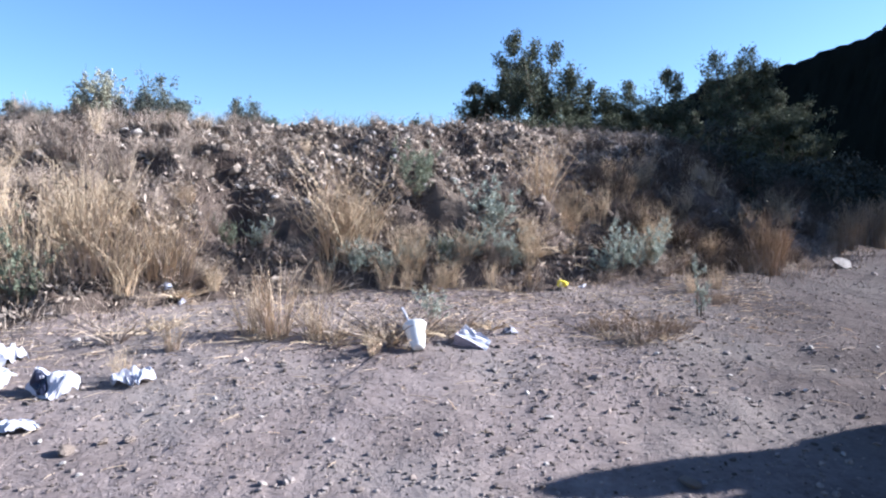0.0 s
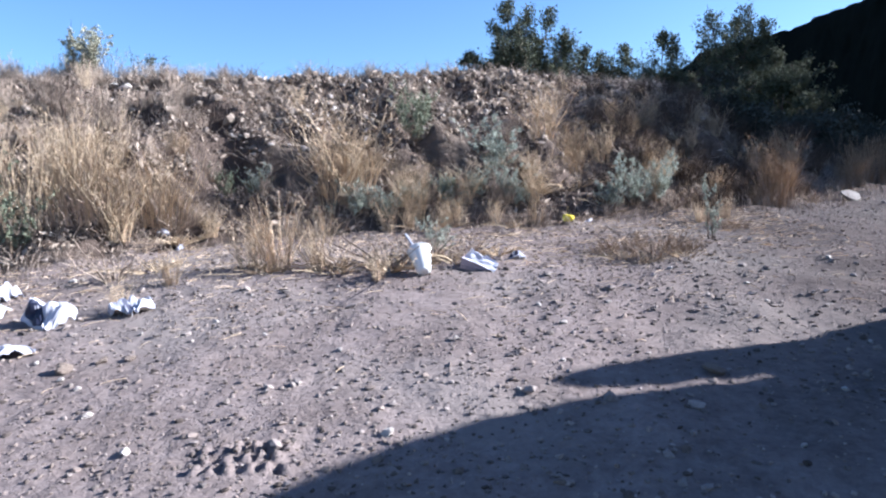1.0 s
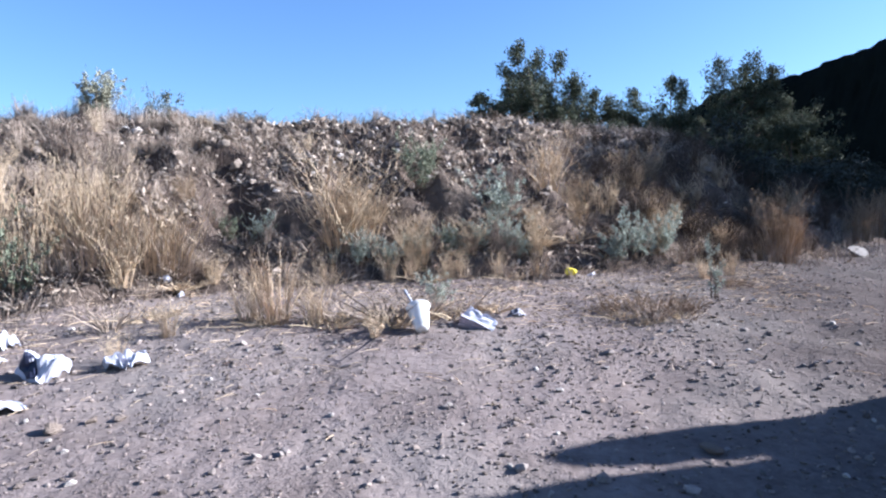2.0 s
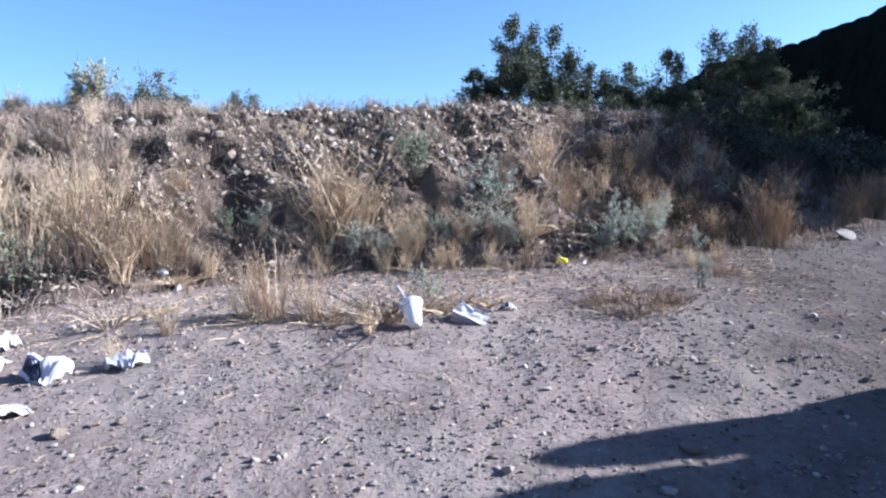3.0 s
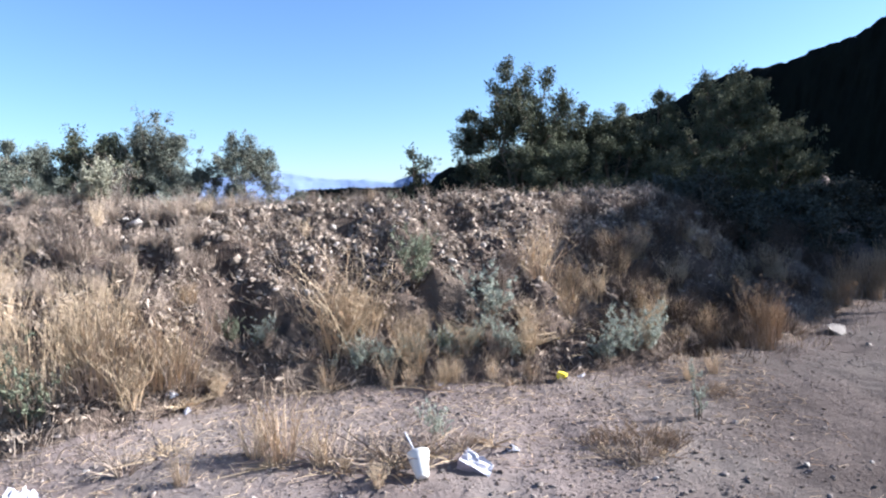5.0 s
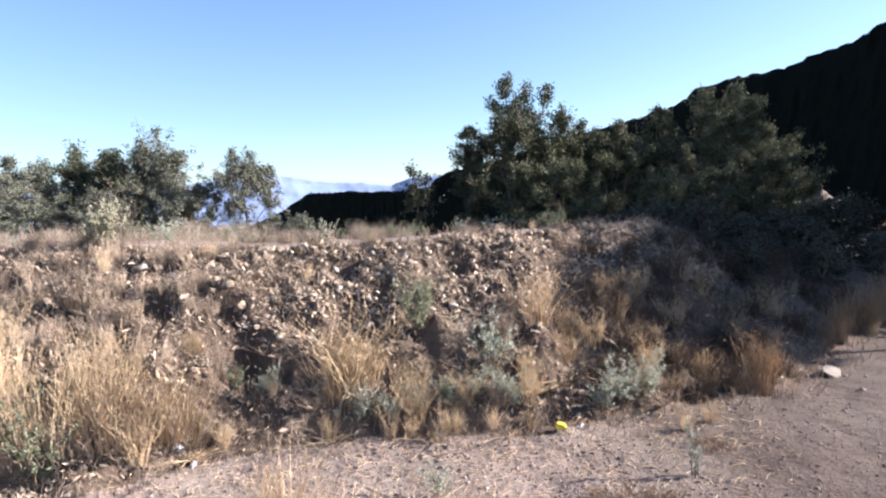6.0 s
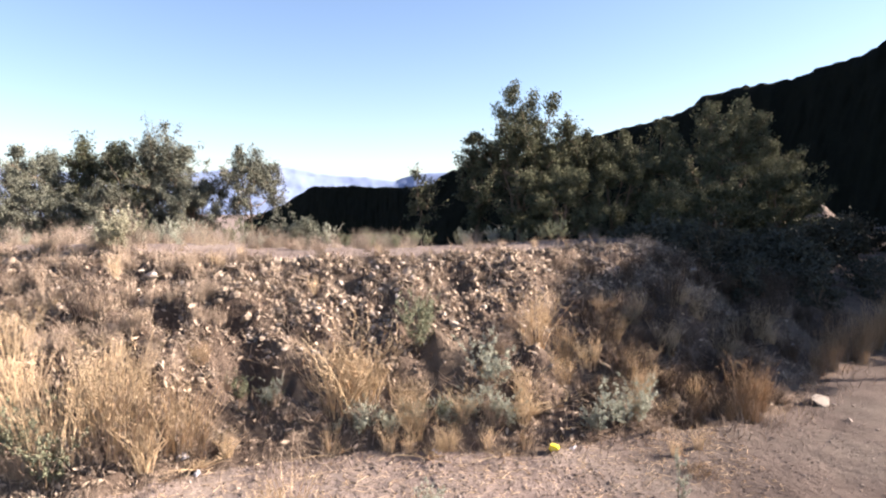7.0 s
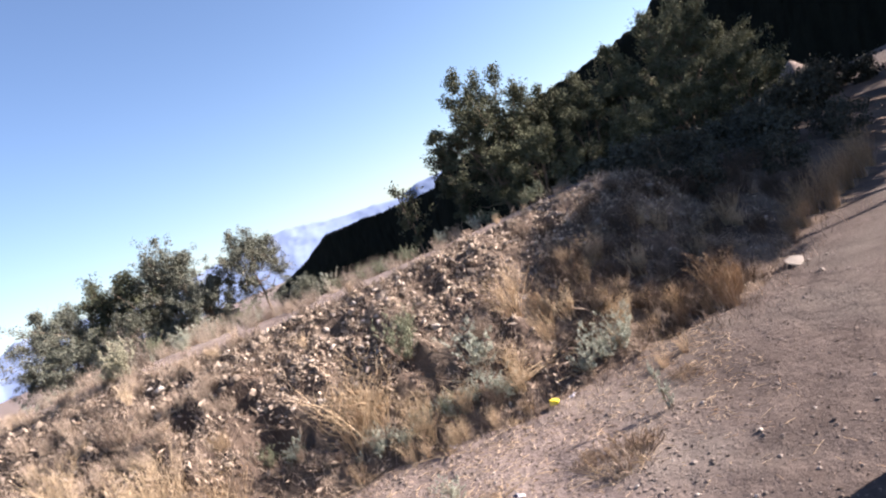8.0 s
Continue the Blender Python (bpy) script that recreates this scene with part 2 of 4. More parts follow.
def land(x, y, rough=True):
    """Height of the land: a sloping dirt lot, a bank and the terrace above it."""
    x, y = np.asarray(x, float), np.asarray(y, float)
    f, c = foot_y(x), crest_y(x)
    if rough:
        f = f + 0.12 * vnoise(x * 1.7, y * 0.3, 5)
        c = c + 0.07 * vnoise(x * 2.3, y * 0.2, 6)
    s = (y - f) / (c - f)
    p = np.interp(s, [-0.1, 0, 0.05, 0.12, 0.4, 0.75, 0.9, 1.0, 1.1], [0, 0.015, 0.07, 0.13, 0.46, 0.79, 0.94, 0.99, 1.0])
    g = base_z(x, y)
    top = 1.65 + 0.1 * np.clip((-x - 2.2) / 1.5, 0, 1) - np.interp(x, [3.0, 4.2, 6, 9], [0, 0.45, 0.8, 1.0])
    back = np.clip(y - c, 0, None)
    fall = np.interp(back, [0, 1.5, 5, 14, 22, 45, 120, 400, 3000], [0, 0.03, 0.25, 0.85, 1.6, 9, 24, 35, 60])
    z = g + (top - fall - g) * p
    if rough:
        near = np.exp(-np.clip(np.hypot(x, y - 3) - 9, 0, None) / 6)
        bank = np.clip(np.minimum((s + 0.05) / 0.15, (1.08 - s) / 0.12), 0, 1)
        z = z + near * ((0.014 + 0.035 * bank) * vnoise(x * 3.1, y * 3.1, 1) + (0.006 + 0.042 * bank) * vnoise(x * 8, y * 8, 2) + (0.004 + 0.022 * bank) * vnoise(x * 19, y * 19, 3))
        z = z + near * np.clip(s * (1 - s) * 4, 0, 1) * (0.075 * vnoise(x * 2.4 + 3, y * 0.9, 7) + 0.075 * vnoise(x * 5.3, y * 3.2 + 4, 8))
        gully = np.exp(-((x - 0.5 * (y - 5.5) - 2.5) / 0.35) ** 2) * np.clip(s * (1.1 - s) * 4, 0, 1)
        z = z - 0.22 * gully
        # washed-out hollows below small ledges of the bank
        for hx, hy, hw, hd in HOLLOWS:
            q = ((x - hx) / hw) ** 2 + ((y - hy) / (hw * 0.55)) ** 2
            z = z - hd * np.exp(-q**2) + 0.35 * hd * np.exp(-(((x - hx) / hw) ** 2 + ((y - hy - hw * 0.8) / (hw * 0.3)) ** 2) ** 2)
        # broken lugs of a tyre pressed into the soft dirt
        u, v = (x + 0.585) / 0.16, (y - 1.5) / 0.085
        u = u + 0.1 * vnoise(x * 22, y * 22, 61)
        v = v + 0.12 * vnoise(x * 14 + 5, y * 14, 63)
        lug = np.clip(1.25 - np.maximum(abs(u), abs(v)) * 1.15, 0, 1)
        row = np.floor(v * 1.5 + 0.5)
        tread = np.clip(2.4 * np.sin(u * 19 + v * 2.2 + row * 2.3), -1, 1) * np.clip(1.6 - 3.0 * abs(v * 1.5 - row), 0, 1)
        z = z + 0.021 * np.clip(lug * 3, 0, 1) * (0.65 + 0.5 * vnoise(x * 26, y * 26, 62)) * tread
    return z


def spread(lo, hi, step, out, first, grow=1.16, extra=()):
    """Grid lines: even between lo and hi, then wider and wider to out on either side."""
    mid = list(np.arange(lo, hi, step))
    for a, b, st in extra:
        mid = [v for v in mid if not a <= v <= b] + list(np.arange(a, b, st))
    mid.sort()
    up, d = [], step
    v = hi
    while v < out:
        up.append(v)
        d *= grow
        v += d
    down, d = [], step
    v = lo
    while v > first:
        d *= grow
        v -= d
        down.append(v)
    return np.array(down[::-1] + mid + up + [out])


gx = spread(-3.6, 3.8, 0.026, 2500, -2500, 1.13, ((-0.86, -0.36, 0.0125),))
gy = np.concatenate([spread(-2.6, 1.1, 0.06, 1.1, -400, 1.13)[:-1], spread(1.1, 8.4, 0.026, 3000, 1.1, 1.13, ((1.42, 1.72, 0.0125),))])
X, Y = np.meshgrid(gx, gy)
Z = land(X, Y)
VERTS = np.stack([X, Y, Z], -1).reshape(-1, 3)
nx, ny = len(gx), len(gy)
quad = (np.arange(ny - 1)[:, None] * nx + np.arange(nx - 1)[None]).ravel()
QUADS = np.stack([quad, quad + 1, quad + nx + 1, quad + nx], 1)
mid = VERTS[QUADS].mean(1)
on_bank = (mid[:, 1] > foot_y(mid[:, 0]) - 0.05) & (mid[:, 1] < crest_y(mid[:, 0]) + 0.15) & (abs(mid[:, 0]) < 11)


def sheet(name, faces, mat):
    used, inv = np.unique(faces, return_inverse=True)
    return new(name, mesh_from(name, VERTS[used], inv.reshape(faces.shape), mat, True))


tagged(sheet("ground", QUADS[~on_bank], DIRT), "dry grey-brown dirt lot rising gently to a bank", "ground", kind="structure")
tagged(sheet("embankment", QUADS[on_bank], BANK), "rough brown earth bank with a flat top", "embankment", kind="structure")


def z_at(x, y):
    return float(land(x, y))


# ---- hills and mountains ----
def ridge(name, az, el, far, drop, mat, label, bumps, seed, steps=260, rows=26, behind=60):
    """A steep hillside whose crest stands at the given bearings and heights (degrees) as seen from the lot."""
    a = np.linspace(az[0], az[-1], steps)
    far = np.linspace(far[0], far[1], steps)
    crest = 2.2 + far * np.tan(np.radians(np.interp(a, az, el)))
    near = far - 0.8 * (crest - drop)
    verts = []
    for r in range(rows):
        s = r / (rows - 3)
        d = near + (far - near) * s if s <= 1 else far + behind * (s - 1) * 6
        zz = drop + (crest - drop) * (s if s <= 1 else 1 - (s - 1) * 2.5)
        rough = bumps * (0.4 * vnoise(a * 0.7, s * 7 + 0 * a, seed) + 0.3 * vnoise(a * 2.6, s * 23 + 0 * a, seed + 1) + 0.3 * vnoise(a * 9, s * 40 + 0 * a, seed + 2))
        d = d + rough * (1.5 if s < 0.97 else 0)
        zz = zz + (0 if s < 0.97 else 0.3 * rough + 0.25 * bumps * vnoise(a * 21, s * 9 + 0 * a, seed + 3))
        verts.append(np.stack([d * np.sin(np.radians(a)), d * np.cos(np.radians(a)), zz], -1))
    q = (np.arange(rows - 1)[:, None] * steps + np.arange(steps - 1)[None]).ravel()
    faces = np.stack([q, q + 1, q + steps + 1, q + steps], 1)
    return tagged(new(name, mesh_from(name, np.concatenate(verts), faces, mat, True)), label, "hill", kind="structure")


ridge("hillside", [-1.6, -0.6, 0.34, 3.25, 7.1, 10, 14.6, 19.6, 20.7, 23.2, 24.8, 27.1, 28.6, 30.7, 33, 40, 55, 80], [0.6, 2.0, 2.48, 2.92, 3.9, 4.84, 5.65, 6.95, 7.94, 8.54, 8.7, 8.83, 9.4, 9.8, 10.8, 13, 15, 14], (190, 70), -30, SHADESCRUB, "steep scrub-covered hillside in deep shade", 1.3, 11)
ridge("mesa", [-17, -15.0, -14.1, -13.3, -12.66, -12.2, -11.7, -11.2, -10.2, -9.3, -7.8, -6.4, -4.6, 0, 6], [-1.6, -0.82, -0.45, -0.05, 0.42, 0.62, 1.05, 1.16, 1.22, 1.12, 1.2, 1.02, 1.08, 1.3, 1.5], (330, 200), -34, SHADESCRUB, "low flat-topped scrub ridge in shade", 1.5, 21, steps=260)

# distance haze is painted in as the blue base colour
HAZEMOUNTAIN = material("haze_blue_mountain", (0.16, 0.215, 0.35), (0.19, 0.25, 0.39), 0.0015, 0.02, 1.0, 0.0)
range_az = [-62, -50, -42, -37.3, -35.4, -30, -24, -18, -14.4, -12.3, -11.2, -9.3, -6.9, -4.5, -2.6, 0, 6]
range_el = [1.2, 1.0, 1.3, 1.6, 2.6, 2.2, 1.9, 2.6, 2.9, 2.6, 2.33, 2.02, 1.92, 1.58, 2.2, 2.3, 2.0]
ridge("mountains", range_az, range_el, (3000, 3000), -75, HAZEMOUNTAIN, "hazy blue mountains along the horizon", 6.0, 31, steps=300, behind=200)


# ---- plants ----
def tubes(paths, radius, taper=0.3, sides=3):
    """Verts and faces of thin tapered stems along (n, k, 3) paths."""
    paths = np.asarray(paths, float)
    n, k, _ = paths.shape
    along = np.gradient(paths, axis=1)
    along /= np.linalg.norm(along, axis=-1, keepdims=True) + 1e-9
    ref = np.where(abs(along[..., 2:3]) > 0.9, np.array([1.0, 0, 0]), np.array([0, 0, 1.0]))
    a = np.cross(along, ref)
    a /= np.linalg.norm(a, axis=-1, keepdims=True) + 1e-9
    b = np.cross(along, a)
    radius = np.broadcast_to(np.asarray(radius, float).reshape(-1, 1), (n, 1))
    r = radius * np.linspace(1, taper, k)[None]
    ang = np.arange(sides) * 2 * np.pi / sides
    ring = paths[:, :, None] + r[:, :, None, None] * (np.cos(ang)[:, None] * a[:, :, None] + np.sin(ang)[:, None] * b[:, :, None])
    idx = np.arange(n * k * sides).reshape(n, k, sides)
    nxt = np.roll(idx, -1, 2)
    faces = np.stack([idx[:, :-1], nxt[:, :-1], nxt[:, 1:], idx[:, 1:]], -1).reshape(-1, 4)
    return ring.reshape(-1, 3), faces


def leaves(centres, size, rng, long=1.6):
    """Rhombic leaves, folded a little along the middle, one at each centre."""
    c = np.asarray(centres, float)
    n = len(c)
    d = rng.normal(size=(n, 3))
    d /= np.linalg.norm(d, axis=1, keepdims=True)
    w = np.cross(d, rng.normal(size=(n, 3)))
    w /= np.linalg.norm(w, axis=1, keepdims=True)
    up = np.cross(d, w)
    s = size * rng.uniform(0.6, 1.3, (n, 1))
    v = np.stack([c - d * s * long / 2, c + w * s / 2 + up * s * 0.15, c + d * s * long / 2, c - w * s / 2 + up * s * 0.15], 1).reshape(-1, 3)
    i = np.arange(n)[:, None] * 4
    return v, np.concatenate([i + [0, 1, 2], i + [0, 2, 3]])


def merged(*pieces):
    verts, faces, at = [], [], 0
    for v, f in pieces:
        verts.append(v)
        faces += (np.asarray(f) + at).tolist()
        at += len(v)
    return np.concatenate(verts), faces


def stem_paths(rng, n, height, base, lean, wobble, k=5, squash=0.35):
    """Stems that rise from a small base and lean outwards."""
    th = rng.uniform(0, 2 * np.pi, n)
    rad = base * np.sqrt(rng.uniform(0, 1, n))
    th2 = th + rng.normal(0, 0.7, n)
    out = lean * rng.uniform(0.15, 1, n) * (0.35 + rad / base)
    h = height * rng.uniform(1 - squash * 1.6, 1, n)
    t = np.linspace(0, 1, k)[None]
    x = (rad * np.cos(th))[:, None] + (np.cos(th2) * out * h)[:, None] * t**1.4
    y = (rad * np.sin(th))[:, None] + (np.sin(th2) * out * h)[:, None] * t**1.4
    z = h[:, None] * t - 0.02
    p = np.stack([x, y, z], -1)
    p[:, 1:] += rng.normal(0, wobble * height, (n, k - 1, 3)) * t[0, 1:, None]
    return p


def twigs(rng, paths, per, length, rise=0.5, k=3, start=0.35):
    """Side twigs from along the stems."""
    n, kk, _ = paths.shape
    pick = np.repeat(np.arange(n), per)
    t = rng.uniform(start, 0.98, len(pick)) * (kk - 1)
    i = np.clip(t.astype(int), 0, kk - 2)
    w = (t - i)[:, None]
    p0 = paths[pick, i] * (1 - w) + paths[pick, i + 1] * w
    d = rng.normal(size=(len(pick), 3))
    d[:, 2] = abs(d[:, 2]) * 0.5 + rise
    d /= np.linalg.norm(d, axis=1, keepdims=True)
    ln = length * rng.uniform(0.4, 1, len(pick))[:, None]
    steps = np.linspace(0, 1, k)
    out = np.stack([p0 + d * ln * s + np.array([0, 0, 1]) * ln * 0.15 * s * s for s in steps], 1)
    out[:, 1:] += rng.normal(0, 0.06, (len(pick), k - 1, 3)) * ln[:, None]
    return out


def dry_grass(name, seed, n, height, base, lean, mat, label, x=0, y=0, thick=0.0036, heads=True):
    """A tuft of dead grass: many thin bent stalks, shorter blades and seed heads."""
    rng = np.random.default_rng(seed)
    ob = root(name, x, y, z_at(x, y), label=label, category="dry grass", group="dry grass on the bank")
    st = stem_paths(rng, n, height, base, lean, 0.03)
    part("stalk", mesh_from("stalk", *tubes(st, thick * rng.uniform(0.6, 1.2, n)), mat), ob, kind="stuff")
    bl = stem_paths(rng, int(n * 0.7), height * 0.5, base * 1.25, lean * 1.5, 0.05)
    part("blade", mesh_from("blade", *tubes(bl, thick * 0.8), GREYSTRAW), ob, kind="stuff")
    if heads:
        tw = twigs(rng, st, 3, height * 0.16, 0.4)
        part("seed_head", mesh_from("seed_head", *merged(tubes(tw, thick * 0.5), leaves(tw[:, -1], thick * 2.2, rng, 2.4)), mat), ob, kind="stuff")
    return ob


def dry_weed(name, seed, n, height, base, lean, mat, label, x=0, y=0, thick=0.0042, side=5):
    """A dead branching weed: woody crooked stems with a haze of twigs."""
    rng = np.random.default_rng(seed)
    ob = root(name, x, y, z_at(x, y), label=label, category="dry weed", group="dry weeds")
    st = stem_paths(rng, n, height, base, lean, 0.045, 6)
    part("stem", mesh_from("stem", *tubes(st, thick * rng.uniform(0.6, 1.3, n)), mat), ob, kind="stuff")
    t1 = twigs(rng, st, max(2, side - 1), height * 0.33 + 0.03, 0.5, 4, 0.25)
    part("branch", mesh_from("branch", *tubes(t1, thick * 0.5), mat), ob, kind="stuff")
    t2 = twigs(rng, t1[::2], 2, height * 0.12, 0.3, 3, 0.3)
    part("twig", mesh_from("twig", *merged(tubes(t2, thick * 0.35), leaves(t2[:, -1], min(thick * 1.9, 0.009), rng, 1.8)), mat), ob, kind="stuff")
    return ob


def leafy_shrub(name, seed, n, height, base, lean, mat, label, x=0, y=0, leaf=0.012, per=26):
    """A small shrub with upright shoots set thick with little leaves."""
    rng = np.random.default_rng(seed)
    ob = root(name, x, y, z_at(x, y), label=label, category="shrub", group="small shrubs")
    st = stem_paths(rng, n, height, base, lean, 0.04, 6)
    part("stem", mesh_from("stem", *tubes(st, 0.003), TWIG), ob, kind="stuff")
    t1 = twigs(rng, st, 5, height * (0.28 if lean > 0.2 else 0.13), 0.7, 4, 0.25)
    part("shoot", mesh_from("shoot", *tubes(t1, 0.0016), TWIG), ob, kind="stuff")
    along = rng.uniform(0.1, 1.0, (len(t1), per))
    i = np.clip((along * 3).astype(int), 0, 2)
    w = (along * 3 - i)[..., None]
    rows = np.arange(len(t1))[:, None]
    c = (t1[rows, i] * (1 - w) + t1[rows, i + 1] * w).reshape(-1, 3) + rng.normal(0, leaf * 0.6, (len(t1) * per, 3))
    part("foliage", mesh_from("foliage", *leaves(c, leaf, rng, 2.0), mat), ob, kind="stuff")
    return ob


def tree(name, seed, x, y, z, height, width, mat, label, count=5200, leaf=0.085, stems=3, droop=0.0, low=0.25, category="tree", lobes=11, taper=0.0, lump=1.0, tips=()):
    """Trunks that fork into limbs, each bearing ragged sprays of leaf clumps, with gaps between; tips: (offset, height) of leaders above the crown."""
    rng = np.random.default_rng(seed)
    ob = root(name, x, y, z, rz=0, label=label, category=category, group="trees and bushes on the terrace")
    bottom = height * low
    mid, half = (height + bottom) / 2, (height - bottom) / 2
    # centres of the lobes, spread through an egg-shaped crown
    lobes = int(lobes * 1.35)
    golden = np.arange(lobes) * 2.4 + rng.uniform(0, 6)
    lift = np.linspace(-0.85, 0.85, lobes) + rng.normal(0, 0.1, lobes)
    reach = np.sqrt(np.clip(1 - lift**2, 0.04, 1)) * rng.uniform(0.35, 0.95, lobes) * (1.12 - 0.28 * lift) * (1 - taper * np.clip(lift + 0.3, 0, 1))
    centre = np.stack([np.cos(golden) * reach * width * 0.42, np.sin(golden) * reach * width * 0.42, mid + lift * half * 0.92], -1)
    size = np.stack([rng.uniform(0.1, 0.2, lobes) * width, rng.uniform(0.1, 0.2, lobes) * width, rng.uniform(0.14, 0.3, lobes) * min(width, height)], -1)
    size = size * lump * (1 - 0.45 * taper * np.clip(lift + 0.2, 0, 1))[:, None]
    centre[:, 2] = np.minimum(centre[:, 2], height - size[:, 2] * 0.9)
    k = 6
    t = np.linspace(0, 1, k)[:, None]
    tops = []
    for i in range(stems):
        a = 2 * np.pi * (i + rng.uniform(0, 0.6)) / stems
        r = 0.0 if stems == 1 else width * 0.16
        end = np.array([np.cos(a) * r, np.sin(a) * r, height * 0.72])
        p = end * np.concatenate([t**1.3, t**1.3, t], 1) + rng.normal(0, 0.02 * height, (k, 3)) * t
        p[0, 2] = -0.15
        tops.append(p)
        part("trunk", mesh_from("trunk", *tubes(p[None], 0.018 * height, 0.3, 7), BARK, True), ob)
    limbs = []
    for i, c in enumerate(centre):
        p = tops[i % stems]
        at = int(np.clip(np.searchsorted(p[:, 2], c[2] - 0.2 * height), 1, k - 1))
        line = p[at] * (1 - t) + c * t + np.array([0, 0, -0.05 * height]) * (t * (1 - t) * 4) + rng.normal(0, 0.012 * height, (k, 3)) * t * (1 - t) * 4
        limbs.append(line)
        part("limb", mesh_from("limb", *tubes(line[None], 0.008 * height, 0.35, 5), BARK), ob)
    # twigs through each lobe, and clumps of leaves along them
    per, knots = 14, 4
    d = rng.normal(size=(lobes, per, 3))
    d /= np.linalg.norm(d, axis=-1, keepdims=True)
    d[..., 2] = d[..., 2] * 0.8 + 0.4 - droop * 1.6
    far = 0.4 + 1.5 * rng.uniform(0, 1, (lobes, per, 1)) ** 1.8
    ends = centre[:, None] + d * size[:, None] * far
    start = np.repeat(centre[:, None], per, 1)
    paths = np.stack([start * (1 - u) + ends * u + [0, 0, -0.03 * u * u] for u in np.linspace(0, 1, 4)], 2).reshape(-1, 4, 3)
    for dx, up in tips:
        # a leader that rises above the crown, with short upswept twigs
        foot = np.array([dx * 0.55, rng.normal(0, 0.15), max(height * 0.62, up - 1.9)])
        end = np.array([dx, foot[1] + rng.normal(0, 0.1), up])
        line = foot * (1 - t) + end * t + rng.normal(0, 0.05, (k, 3)) * t
        part("limb", mesh_from("limb", *tubes(line[None], 0.03, 0.25, 5), BARK), ob)
        w = rng.uniform(0, 1, 26)[:, None]
        at = foot * (1 - w) + end * w
        d = rng.normal(size=(26, 3)) * [1, 1, 0.6] + [0, 0, 0.5 - droop * 2]
        d /= np.linalg.norm(d, axis=1, keepdims=True)
        tip = at + d * rng.uniform(0.2, 1.0, (26, 1)) * (1.2 - w)
        paths = np.concatenate([paths, np.stack([at * (1 - u) + tip * u for u in np.linspace(0, 1, 4)], 1)])
    part("branch", mesh_from("branch", *tubes(paths, 0.0028 * height, 0.3, 3), BARK), ob, kind="stuff")
    u = rng.uniform(0.3, 1.06, (len(paths), knots, 1))
    clump = (paths[:, None, 0] * (1 - u) + paths[:, None, 3] * u).reshape(-1, 3) + rng.normal(0, 0.012 * width, (len(paths) * knots, 3))
    pick = rng.integers(0, len(clump), count)
    c = clump[pick] + rng.normal(0, 1, (count, 3)).clip(-1.6, 1.6) * (leaf * 1.0 + 0.011 * width)
    c[:, 2] -= droop * abs(rng.normal(0, 0.06, count)) * height
    c[:, 2] = np.maximum(c[:, 2], 0.03)
    part("crown", mesh_from("crown", *leaves(c, leaf, rng, 1.7), mat), ob)
    return ob


